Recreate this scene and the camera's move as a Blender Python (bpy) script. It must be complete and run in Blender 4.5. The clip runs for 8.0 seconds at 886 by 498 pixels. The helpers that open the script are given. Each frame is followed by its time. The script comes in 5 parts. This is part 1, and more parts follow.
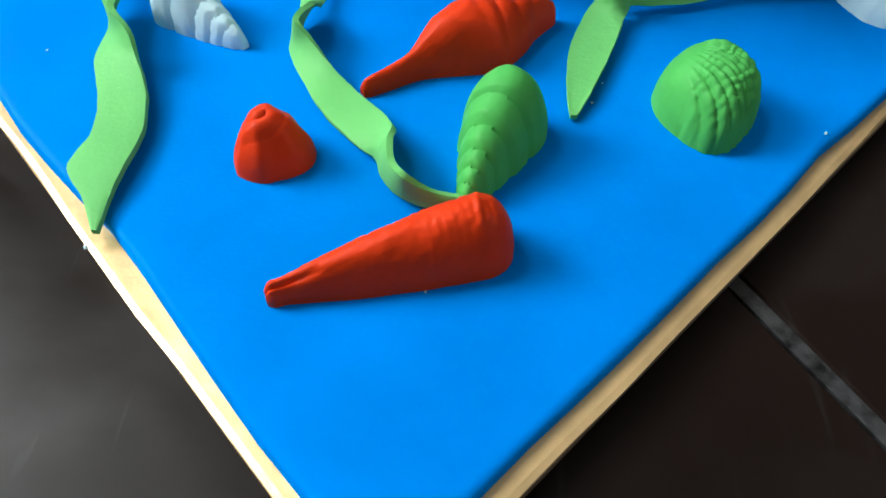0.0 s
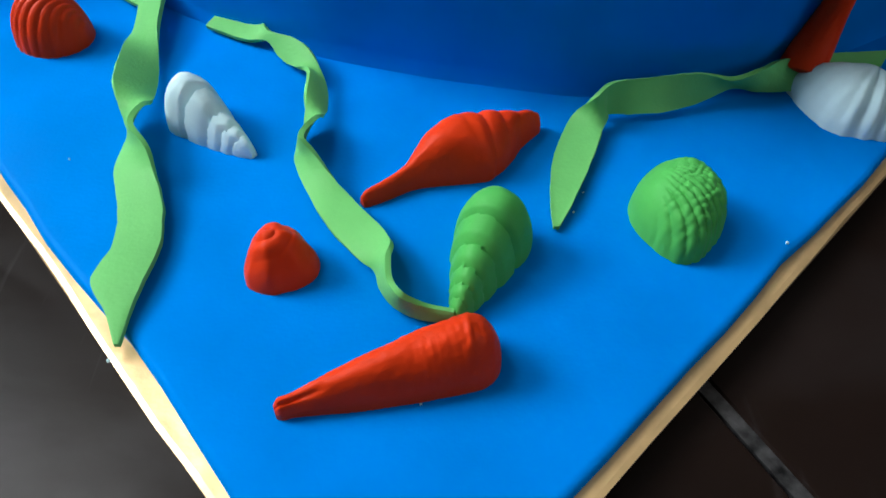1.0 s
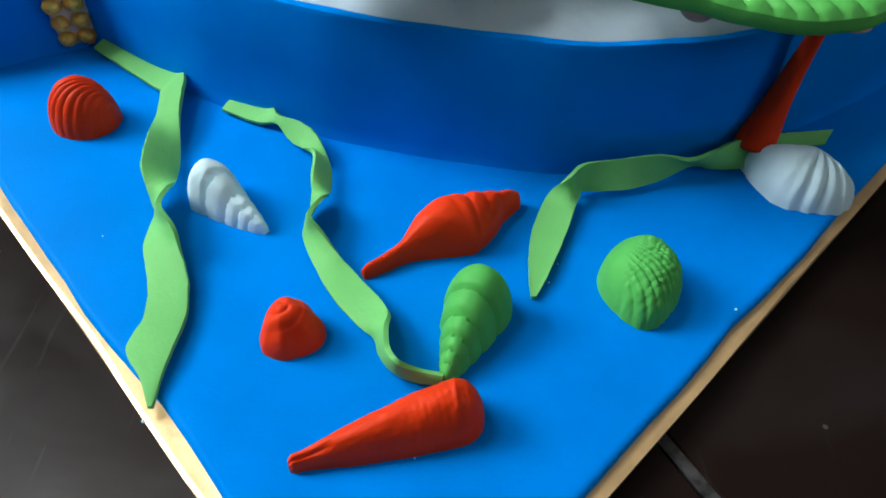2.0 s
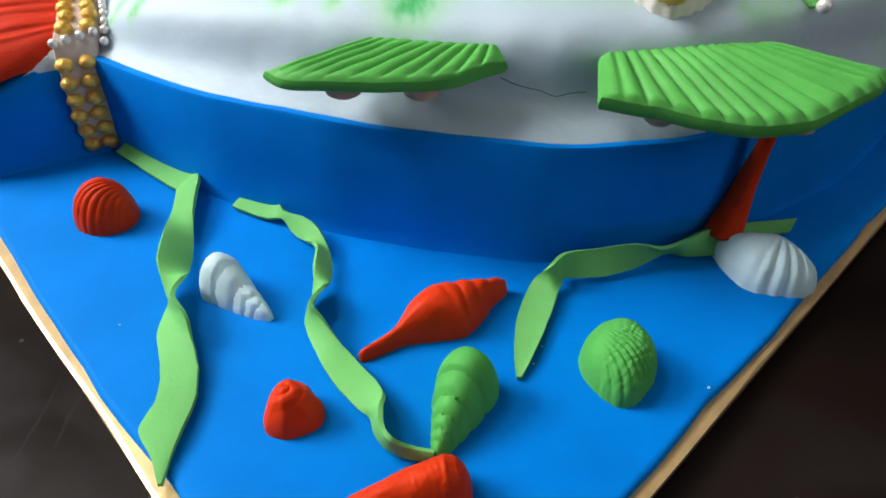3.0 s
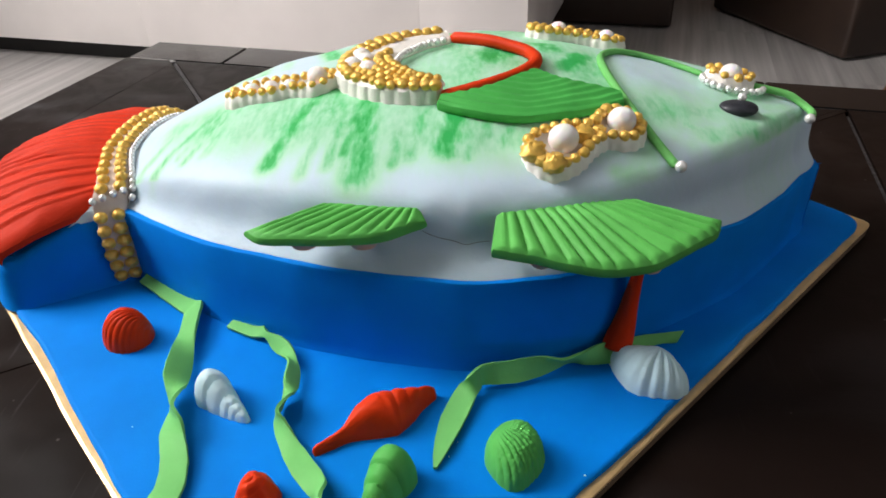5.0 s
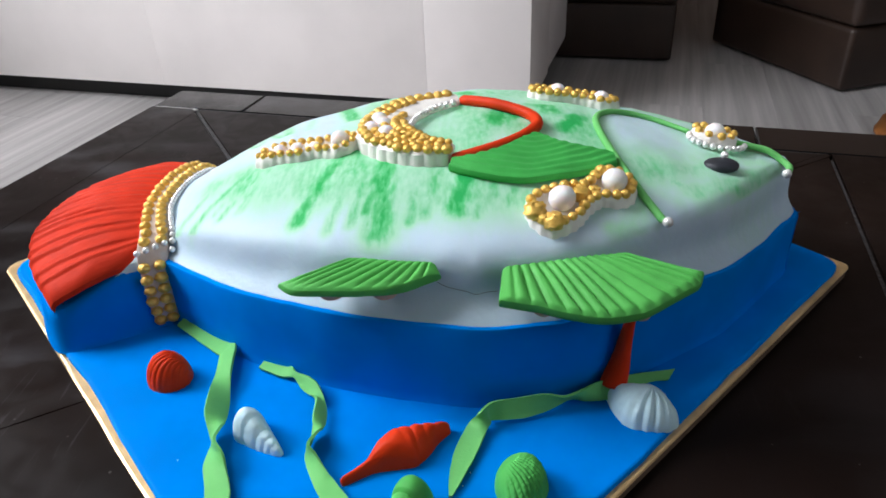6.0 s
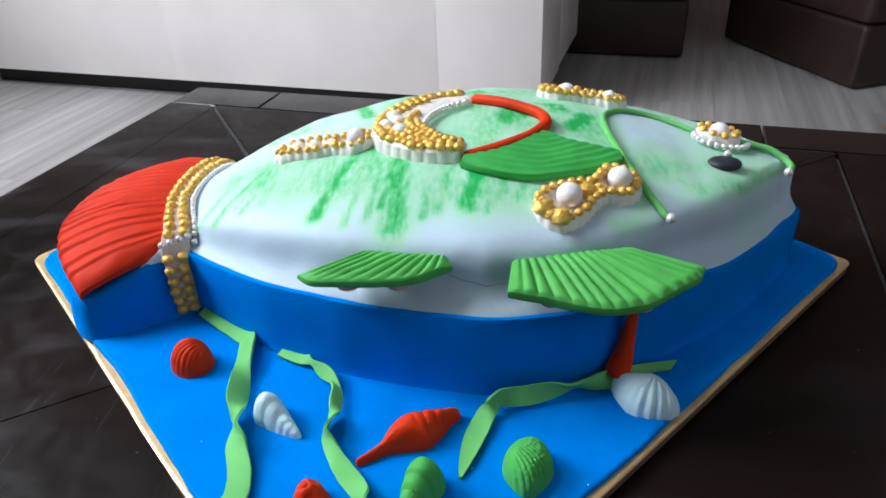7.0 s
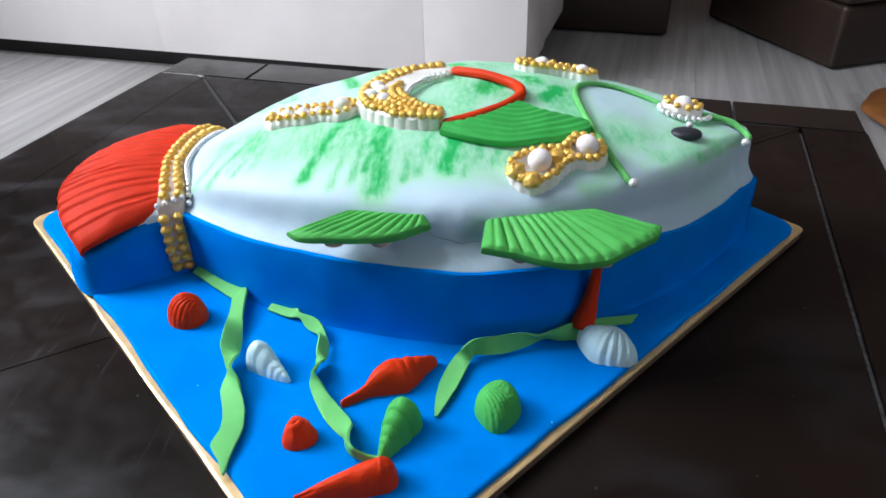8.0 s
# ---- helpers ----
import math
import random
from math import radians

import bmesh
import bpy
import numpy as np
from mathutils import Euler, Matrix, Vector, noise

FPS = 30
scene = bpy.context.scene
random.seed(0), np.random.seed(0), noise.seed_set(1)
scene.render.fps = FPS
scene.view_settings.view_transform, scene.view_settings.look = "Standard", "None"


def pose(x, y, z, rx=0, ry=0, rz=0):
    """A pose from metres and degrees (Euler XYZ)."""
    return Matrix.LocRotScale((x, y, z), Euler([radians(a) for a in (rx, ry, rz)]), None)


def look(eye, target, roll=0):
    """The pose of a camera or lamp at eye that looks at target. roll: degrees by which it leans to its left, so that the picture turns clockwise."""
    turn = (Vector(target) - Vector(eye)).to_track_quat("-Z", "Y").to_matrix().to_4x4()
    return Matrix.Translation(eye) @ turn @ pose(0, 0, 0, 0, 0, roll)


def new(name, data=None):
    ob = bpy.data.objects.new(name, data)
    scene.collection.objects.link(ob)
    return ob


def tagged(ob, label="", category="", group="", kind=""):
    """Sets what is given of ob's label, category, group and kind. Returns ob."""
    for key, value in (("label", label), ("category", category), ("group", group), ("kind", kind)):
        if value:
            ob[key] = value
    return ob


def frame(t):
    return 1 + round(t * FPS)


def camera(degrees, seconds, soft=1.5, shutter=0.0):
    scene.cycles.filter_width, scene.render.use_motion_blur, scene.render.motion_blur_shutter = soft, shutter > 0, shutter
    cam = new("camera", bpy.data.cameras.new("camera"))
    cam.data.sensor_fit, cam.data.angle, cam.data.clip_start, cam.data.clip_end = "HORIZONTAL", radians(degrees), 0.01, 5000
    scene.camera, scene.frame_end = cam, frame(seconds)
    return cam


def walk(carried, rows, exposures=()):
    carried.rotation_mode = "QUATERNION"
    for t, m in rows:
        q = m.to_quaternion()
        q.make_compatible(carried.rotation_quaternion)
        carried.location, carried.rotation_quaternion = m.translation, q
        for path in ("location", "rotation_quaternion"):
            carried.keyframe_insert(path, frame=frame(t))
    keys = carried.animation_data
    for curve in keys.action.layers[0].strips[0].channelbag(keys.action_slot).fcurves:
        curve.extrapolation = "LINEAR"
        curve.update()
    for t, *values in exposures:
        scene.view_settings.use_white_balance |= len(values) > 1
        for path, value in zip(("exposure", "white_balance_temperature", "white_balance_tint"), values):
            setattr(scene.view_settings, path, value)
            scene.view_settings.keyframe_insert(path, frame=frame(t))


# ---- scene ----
cam = camera(64.30, 8.0, soft=1.7)
# seconds, eye, yaw, pitch, roll
ROWS = [
    (0.0, 0.0011, 0.0016, 0.5691, 0.00, -51.26, 1.47),
    (0.5, -0.0020, 0.0019, 0.5805, -0.70, -49.39, 1.94),
    (1.0, 0.0004, 0.0071, 0.5912, -0.83, -48.96, 2.09),
    (1.5, 0.0000, 0.0047, 0.6008, -1.28, -48.17, 2.17),
    (2.0, 0.0011, -0.0012, 0.6170, -1.28, -46.48, 2.18),
    (3.3, 0.0051, -0.0150, 0.6382, -0.56, -38.80, 0.98),
    (3.5, 0.0038, -0.0144, 0.6440, -0.92, -39.42, 1.48),
    (4.0, 0.0043, -0.0205, 0.6271, -0.23, -35.60, 2.44),
    (4.2, 0.0112, -0.0219, 0.6303, 0.45, -34.85, 0.81),
    (4.5, 0.0242, -0.0411, 0.6538, 1.89, -32.39, -0.19),
    (5.0, 0.0462, -0.0559, 0.6847, 2.94, -33.17, -2.02),
    (5.2, 0.0489, -0.0611, 0.6945, 3.22, -32.57, -2.64),
    (6.3, 0.0427, -0.0858, 0.7171, 3.64, -30.95, -2.71),
    (6.5, 0.0420, -0.0885, 0.7189, 4.16, -30.96, -2.76),
    (7.0, 0.0447, -0.0944, 0.7213, 4.36, -31.34, -2.79),
    (7.5, 0.0494, -0.1013, 0.7261, 3.02, -32.10, -1.99),
    (8.0, 0.0503, -0.1239, 0.7285, 3.11, -33.24, -1.68),
]
walk(cam, [(t, pose(x, y, z, 90 + pitch, 0, yaw) @ pose(0, 0, 0, 0, 0, roll)) for t, x, y, z, yaw, pitch, roll in ROWS],
     exposures=[(0.0, 0.34, 6050, 3), (1.0, 0.08, 6000, 6), (2.0, 0.12, 6100, 8), (3.5, 0.15, 6650, 12), (4.5, 0.10, 6750, 14), (5.2, 0.11, 6350, 12), (6.5, 0.11, 5850, 11), (8.0, 0.26, 5700, 9)])

# ---- world and light ----
world = bpy.data.worlds.new("sky")
scene.world = world
world.use_nodes = True
wn = world.node_tree.nodes
sky = wn.new("ShaderNodeTexSky")
sky.sky_type, sky.sun_disc = "NISHITA", False
sky.sun_elevation, sky.sun_rotation = radians(40), radians(200)
world.node_tree.links.new(sky.outputs["Color"], wn["Background"].inputs["Color"])
wn["Background"].inputs["Strength"].default_value = 0.10

# the room is turned against the world: u along the table's back edge, v away from the camera
TURNED = radians(-14.5)
CU, SU = math.cos(TURNED), math.sin(TURNED)


def uv(u, v, z=0.0):
    return Vector((u * CU - v * SU, u * SU + v * CU, z))


def area_lamp(name, u, v, z, size_x, size_y, watts, colour, target):
    lamp = bpy.data.lights.new(name, "AREA")
    lamp.shape, lamp.size, lamp.size_y, lamp.energy, lamp.color = "RECTANGLE", size_x, size_y, watts, colour
    ob = new(name, lamp)
    ob.matrix_world = look(uv(u, v, z), target)
    return ob


area_lamp("window_light", -2.22, 0.10, 2.08, 1.15, 0.90, 83, (1.0, 0.98, 0.96), uv(0, 0.10, 0.75))
# overhead fill, added without a visible source
area_lamp("overhead_fill", -1.25, 0.38, 2.50, 0.50, 0.50, 16, (1.0, 0.97, 0.92), uv(-1.25, 0.39, 0))

# weak fill from the right, added to lift the cake's head side
area_lamp("east_fill_light", 2.52, -0.45, 1.75, 1.15, 1.15, 8.8, (0.98, 0.99, 1.0), uv(0, 0.20, 0.9))

# ---- materials ----


def material(name, colour, rough=0.5, metal=0.0, vary=0.06, scale=40.0, bump=0.1, bump_scale=400.0, coat=0.0, spec=0.5, second=None, sss=0.0):
    """A surface whose colour wanders at two scales, with fine relief."""
    m = bpy.data.materials.new(name)
    m.use_nodes = True
    n, link = m.node_tree.nodes, m.node_tree.links.new
    b = n["Principled BSDF"]
    co = n.new("ShaderNodeTexCoord")
    big = n.new("ShaderNodeTexNoise")
    big.inputs["Scale"].default_value, big.inputs["Detail"].default_value = scale, 6
    link(co.outputs["Object"], big.inputs["Vector"])
    fine = n.new("ShaderNodeTexNoise")
    fine.inputs["Scale"].default_value, fine.inputs["Detail"].default_value = bump_scale, 4
    link(co.outputs["Object"], fine.inputs["Vector"])
    ramp = n.new("ShaderNodeValToRGB")
    dark = second or tuple(c * (1 - 3 * vary) for c in colour)
    ramp.color_ramp.elements[0].position, ramp.color_ramp.elements[1].position = 0.3, 0.62
    ramp.color_ramp.elements[0].color = (*dark, 1)
    ramp.color_ramp.elements[1].color = (*colour, 1)
    link(big.outputs["Fac"], ramp.inputs["Fac"])
    link(ramp.outputs["Color"], b.inputs["Base Color"])
    rr = n.new("ShaderNodeMapRange")
    rr.inputs["To Min"].default_value, rr.inputs["To Max"].default_value = max(rough - 0.08, 0.03), min(rough + 0.08, 1)
    link(fine.outputs["Fac"], rr.inputs["Value"])
    link(rr.outputs["Result"], b.inputs["Roughness"])
    add = n.new("ShaderNodeMath")
    add.operation = "ADD"
    link(big.outputs["Fac"], add.inputs[0])
    link(fine.outputs["Fac"], add.inputs[1])
    bp = n.new("ShaderNodeBump")
    bp.inputs["Strength"].default_value, bp.inputs["Distance"].default_value = bump, 0.001
    link(add.outputs["Value"], bp.inputs["Height"])
    link(bp.outputs["Normal"], b.inputs["Normal"])
    b.inputs["Metallic"].default_value = metal
    b.inputs["Specular IOR Level"].default_value = spec
    b.inputs["Coat Weight"].default_value = coat
    b.inputs["Subsurface Weight"].default_value = sss
    b.inputs["Subsurface Radius"].default_value = (0.002, 0.001, 0.0006)
    return m


BLUE = material("blue_fondant", (0.0, 0.208, 0.715), 0.55, vary=0.045, scale=28, bump=0.08, bump_scale=900, spec=0.035)
RED = material("red_fondant", (0.66, 0.040, 0.004), 0.5, vary=0.05, scale=90, bump=0.10, bump_scale=900, spec=0.12)
TAIL_RED = material("coral_red_fondant", (0.59, 0.035, 0.011), 0.6, vary=0.05, scale=60, bump=0.12, bump_scale=700, spec=0.07)
LEAF = material("light_green_fondant", (0.16, 0.50, 0.14), 0.55, vary=0.05, bump=0.15, bump_scale=900, spec=0.12)
GREEN = material("green_fondant", (0.09, 0.42, 0.085), 0.5, vary=0.05, scale=90, bump=0.10, bump_scale=900, spec=0.12)
FIN = material("grass_green_fondant", (0.11, 0.46, 0.09), 0.45, vary=0.06, scale=60, bump=0.10, bump_scale=700, spec=0.12)
DARKFIN = material("deep_green_fondant", (0.068, 0.42, 0.08), 0.5, vary=0.08, scale=60, bump=0.12, bump_scale=700, spec=0.12)
ICE = material("pale_blue_fondant", (0.62, 0.76, 0.84), 0.5, vary=0.02, scale=90, bump=0.25, bump_scale=900, spec=0.12)
SHELLWHITE = material("white_fondant", (0.60, 0.81, 0.86), 0.7, vary=0.03, scale=90, bump=0.10, bump_scale=900, spec=0.12)
CREAM = material("ivory_fondant", (0.87, 0.83, 0.77), 0.5, vary=0.03, scale=120, bump=0.2, bump_scale=900)
BAND = material("beige_fondant_band", (0.62, 0.50, 0.42), 0.5, vary=0.05, scale=120, bump=0.2, bump_scale=900)
PEARL = material("pearl_white_fondant", (0.92, 0.87, 0.85), 0.5, vary=0.02, scale=120, bump=0.05, coat=0.08, spec=0.3, sss=0.35)
GOLD = material("gold_lustre", (0.90, 0.56, 0.11), 0.36, metal=0.36, vary=0.10, scale=300, bump=0.5, bump_scale=900)
SILVER = material("silver_sugar_pearl", (0.93, 0.92, 0.90), 0.25, metal=0.4, vary=0.04, scale=300, bump=0.1)
EYE = material("charcoal_fondant", (0.018, 0.020, 0.028), 0.5, vary=0.08, scale=200, bump=0.3, bump_scale=900)
PEG = material("pink_beige_wax", (0.66, 0.42, 0.31), 0.5, vary=0.05, scale=120, bump=0.1)
FOIL = material("gold_foil_card", (0.90, 0.62, 0.30), 0.34, metal=0.48, vary=0.08, scale=60, bump=0.22, bump_scale=260)
CARD = material("brown_card", (0.15, 0.095, 0.055), 0.8, vary=0.12, scale=120, bump=0.5, bump_scale=600)
STRIP = material("dull_metal_inlay", (0.085, 0.083, 0.085), 0.42, metal=0.5, vary=0.3, scale=260, bump=0.6, bump_scale=300)
# dimmed and lit copies of one inlay metal, the reflection put into the colour
DIMSTRIP = material("dimmed_metal_inlay", (0.07, 0.07, 0.07), 0.45, metal=0.4, vary=0.25, scale=80, bump=0.5, bump_scale=300)
LITSTRIP = material("lit_metal_strip", (0.62, 0.60, 0.58), 0.4, metal=0.5, vary=0.15, scale=80, bump=0.4, bump_scale=300)
# unseen walls: tones chosen for the fill and table reflections they give
WALL = material("dim_plaster_tone", (0.13, 0.115, 0.105), 0.8, vary=0.03, scale=3, bump=0.1, bump_scale=120)
DARKWALL = material("taupe_bounce_tone", (0.40, 0.27, 0.20), 0.8, vary=0.05, scale=3, bump=0.1, bump_scale=120)
FILLWALL = material("dim_fill_tone", (0.10, 0.093, 0.086), 0.8, vary=0.03, scale=3, bump=0.1, bump_scale=120)
DEEPWALL = material("dark_bounce_tone", (0.12, 0.082, 0.062), 0.8, vary=0.05, scale=3, bump=0.1, bump_scale=120)
CEIL = material("white_ceiling_paint", (0.58, 0.58, 0.56), 0.85, vary=0.02, scale=3, bump=0.05, bump_scale=120)
LEATHER = material("white_leather", (0.80, 0.75, 0.72), 0.45, vary=0.03, scale=4, bump=0.25, bump_scale=260)
BROWN = material("dark_brown_leather", (0.034, 0.019, 0.0125), 0.42, vary=0.12, scale=8, bump=0.4, bump_scale=220)
BLACK = material("black_plastic", (0.012, 0.012, 0.012), 0.5)
ORANGE = material("orange_brown_wood", (0.24, 0.09, 0.022), 0.4, vary=0.2, scale=14, bump=0.2)
GLASS = bpy.data.materials.new("window_glass")
GLASS.use_nodes = True
GLASS.node_tree.nodes["Principled BSDF"].inputs["Transmission Weight"].default_value = 1.0
GLASS.node_tree.nodes["Principled BSDF"].inputs["Roughness"].default_value = 0.02
# faint glow for the added, unseen ceiling lamp
LAMPGLASS = bpy.data.materials.new("added_lamp_glass")
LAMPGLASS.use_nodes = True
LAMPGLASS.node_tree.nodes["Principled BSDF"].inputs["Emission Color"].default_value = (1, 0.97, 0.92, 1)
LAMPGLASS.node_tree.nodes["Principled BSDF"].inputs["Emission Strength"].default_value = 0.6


def table_material():
    """Near-black lacquered stone look: dusty smears in the gloss, faint brown clouds, fine scratches and, in the
    colour, window glare on the left.
    """
    m = material("dark_lacquered_table", (0.0108, 0.0062, 0.0047), 0.2, vary=0.2, scale=7, bump=0.12, bump_scale=60)
    n, link = m.node_tree.nodes, m.node_tree.links.new
    b = n["Principled BSDF"]
    co = n.new("ShaderNodeTexCoord")
    smear = n.new("ShaderNodeTexNoise")
    smear.inputs["Scale"].default_value, smear.inputs["Detail"].default_value, smear.inputs["Distortion"].default_value = 34, 12, 1.2
    link(co.outputs["Object"], smear.inputs["Vector"])
    mr = n.new("ShaderNodeMapRange")
    mr.inputs["From Min"].default_value, mr.inputs["From Max"].default_value = 0.40, 0.62
    mr.inputs["To Min"].default_value, mr.inputs["To Max"].default_value = 0.29, 0.39
    link(smear.outputs["Fac"], mr.inputs["Value"])
    link(mr.outputs["Result"], b.inputs["Roughness"])
    b.inputs["Specular IOR Level"].default_value = 0.12
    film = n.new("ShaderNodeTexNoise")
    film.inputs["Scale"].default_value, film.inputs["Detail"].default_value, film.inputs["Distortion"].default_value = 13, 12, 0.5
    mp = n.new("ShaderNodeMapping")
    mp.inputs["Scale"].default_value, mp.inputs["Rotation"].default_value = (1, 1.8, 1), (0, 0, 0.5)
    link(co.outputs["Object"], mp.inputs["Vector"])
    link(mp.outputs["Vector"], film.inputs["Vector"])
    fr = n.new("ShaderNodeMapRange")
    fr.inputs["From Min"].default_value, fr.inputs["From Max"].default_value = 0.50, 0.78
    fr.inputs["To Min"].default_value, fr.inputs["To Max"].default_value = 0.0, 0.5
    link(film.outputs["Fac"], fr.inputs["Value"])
    speck = n.new("ShaderNodeTexVoronoi")
    speck.inputs["Scale"].default_value = 55
    link(co.outputs["Object"], speck.inputs["Vector"])
    sr = n.new("ShaderNodeMapRange")
    sr.inputs["From Min"].default_value, sr.inputs["From Max"].default_value = 0.035, 0.05
    sr.inputs["To Min"].default_value, sr.inputs["To Max"].default_value = 1.0, 0.0
    link(speck.outputs["Distance"], sr.inputs["Value"])
    base = b.inputs["Base Color"].links[0].from_socket
    dusty = n.new("ShaderNodeMix")
    dusty.data_type = "RGBA"
    # film and scratches grow towards -X, with the window's glare put into their colour
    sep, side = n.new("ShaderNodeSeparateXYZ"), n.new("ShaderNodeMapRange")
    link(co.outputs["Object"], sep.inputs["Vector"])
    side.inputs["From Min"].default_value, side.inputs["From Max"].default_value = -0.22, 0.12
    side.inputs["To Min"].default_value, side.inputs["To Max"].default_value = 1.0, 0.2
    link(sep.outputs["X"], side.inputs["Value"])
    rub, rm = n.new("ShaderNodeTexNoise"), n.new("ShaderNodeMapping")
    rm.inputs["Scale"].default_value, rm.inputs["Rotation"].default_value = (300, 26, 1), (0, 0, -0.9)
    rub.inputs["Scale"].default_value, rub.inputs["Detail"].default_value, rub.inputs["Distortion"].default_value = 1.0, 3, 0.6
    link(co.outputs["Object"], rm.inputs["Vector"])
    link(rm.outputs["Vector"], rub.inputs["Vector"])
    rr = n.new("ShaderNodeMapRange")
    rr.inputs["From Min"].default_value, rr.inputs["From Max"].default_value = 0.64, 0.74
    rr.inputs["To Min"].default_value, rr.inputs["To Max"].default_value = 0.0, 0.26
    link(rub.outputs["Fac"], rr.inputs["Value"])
    most, dust_glare = n.new("ShaderNodeMath"), n.new("ShaderNodeMath")
    most.operation, dust_glare.operation = "MAXIMUM", "MULTIPLY"
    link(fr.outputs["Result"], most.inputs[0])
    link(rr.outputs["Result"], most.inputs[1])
    link(most.outputs["Value"], dust_glare.inputs[0])
    link(side.outputs["Result"], dust_glare.inputs[1])
    link(dust_glare.outputs["Value"], dusty.inputs["Factor"])
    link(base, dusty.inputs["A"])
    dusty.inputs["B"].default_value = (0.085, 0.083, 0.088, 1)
    dots = n.new("ShaderNodeMix")
    dots.data_type = "RGBA"
    link(sr.outputs["Result"], dots.inputs["Factor"])
    link(dusty.outputs["Result"], dots.inputs["A"])
    dots.inputs["B"].default_value = (0.06, 0.056, 0.053, 1)
    link(dots.outputs["Result"], b.inputs["Base Color"])
    return m


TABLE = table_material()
TILE = material("polished_black_tile", (0.006, 0.005, 0.005), 0.16, vary=0.2, scale=12, bump=0.10, bump_scale=40, spec=0.35)


def floor_material():
    """Pale grey laminate with long grain."""
    m = material("grey_oak_laminate", (0.50, 0.48, 0.46), 0.45, vary=0.04, scale=3, bump=0.1, bump_scale=80)
    n, link = m.node_tree.nodes, m.node_tree.links.new
    b = n["Principled BSDF"]
    co, mp, grain = n.new("ShaderNodeTexCoord"), n.new("ShaderNodeMapping"), n.new("ShaderNodeTexNoise")
    mp.inputs["Scale"].default_value = (26, 1.1, 1)
    link(co.outputs["Object"], mp.inputs["Vector"])
    link(mp.outputs["Vector"], grain.inputs["Vector"])
    grain.inputs["Scale"].default_value, grain.inputs["Detail"].default_value = 1.4, 7
    info = n.new("ShaderNodeObjectInfo")
    off = n.new("ShaderNodeMath")
    off.operation = "MULTIPLY_ADD"
    off.inputs[1].default_value = 0.22
    link(info.outputs["Random"], off.inputs[0])
    link(grain.outputs["Fac"], off.inputs[2])
    ramp = n.new("ShaderNodeValToRGB")
    ramp.color_ramp.elements[0].position, ramp.color_ramp.elements[1].position = 0.32, 0.85
    ramp.color_ramp.elements[0].color = (0.225, 0.213, 0.203, 1)
    ramp.color_ramp.elements[1].color = (0.47, 0.45, 0.435, 1)
    link(off.outputs["Value"], ramp.inputs["Fac"])
    link(ramp.outputs["Color"], b.inputs["Base Color"])
    return m


FLOOR = floor_material()


def fish_material():
    """Pale blue fondant brushed with green colour; the strokes come from the mesh's brush attribute."""
    m = material("brushed_fish_fondant", (0.66, 0.78, 0.84), 0.5, vary=0.02, scale=70, bump=0.22, bump_scale=260, spec=0.2)
    n, link = m.node_tree.nodes, m.node_tree.links.new
    b = n["Principled BSDF"]
    b.inputs["Subsurface Weight"].default_value, b.inputs["Subsurface Scale"].default_value = 0.3, 0.006
    b.inputs["Subsurface Radius"].default_value = (1.0, 0.8, 0.7)
    at = n.new("ShaderNodeAttribute")
    at.attribute_name = "brush"
    co, mp = n.new("ShaderNodeTexCoord"), n.new("ShaderNodeMapping")
    mp.inputs["Scale"].default_value = (330, 120, 120)
    link(co.outputs["Object"], mp.inputs["Vector"])
    nz = n.new("ShaderNodeTexNoise")
    nz.inputs["Scale"].default_value, nz.inputs["Detail"].default_value = 1.0, 6
    link(mp.outputs["Vector"], nz.inputs["Vector"])
    mr = n.new("ShaderNodeMapRange")
    mr.inputs["From Min"].default_value, mr.inputs["From Max"].default_value = 0.32, 0.68
    mr.inputs["To Min"].default_value, mr.inputs["To Max"].default_value = -0.48, 0.40
    link(nz.outputs["Fac"], mr.inputs["Value"])
    grain = n.new("ShaderNodeMapRange")
    grain.inputs["From Min"].default_value, grain.inputs["From Max"].default_value = 0.25, 0.85
    grain.inputs["To Min"].default_value, grain.inputs["To Max"].default_value = 0.06, 0.55
    link(at.outputs["Fac"], grain.inputs["Value"])
    mul = n.new("ShaderNodeMath")
    mul.operation, mul.use_clamp = "MULTIPLY_ADD", True
    link(mr.outputs["Result"], mul.inputs[0])
    link(grain.outputs["Result"], mul.inputs[1])
    link(at.outputs["Fac"], mul.inputs[2])
    ramp = n.new("ShaderNodeValToRGB")
    e = ramp.color_ramp.elements
    e[0].position, e[0].color = 0.0, (0.51, 0.635, 0.725, 1)
    e[1].position, e[1].color = 1.0, (0.025, 0.38, 0.085, 1)
    mid = e.new(0.35)
    mid.color = (0.38, 0.66, 0.47, 1)
    mid2 = e.new(0.7)
    mid2.color = (0.12, 0.52, 0.20, 1)
    link(mul.outputs["Value"], ramp.inputs["Fac"])
    link(ramp.outputs["Color"], b.inputs["Base Color"])
    return m


FISH = fish_material()

# ---- mesh helpers ----
ORIGIN = {}


def thing(name, origin, label, category, group="", kind=""):
    """An empty at a thing's base that carries its parts."""
    ob = new(name)
    ob.location = origin
    ob.empty_display_size = 0.02
    ORIGIN[ob.name] = Vector(origin)
    return tagged(ob, label, category, group, kind)


def mesh_data(name, verts, faces, mat, smooth=True):
    me = bpy.data.meshes.new(name)
    me.from_pydata([tuple(map(float, v)) for v in verts], [], faces)
    me.materials.append(mat)
    if smooth:
        me.shade_smooth()
        me.set_sharp_from_angle(angle=radians(48))
    me.update()
    return me


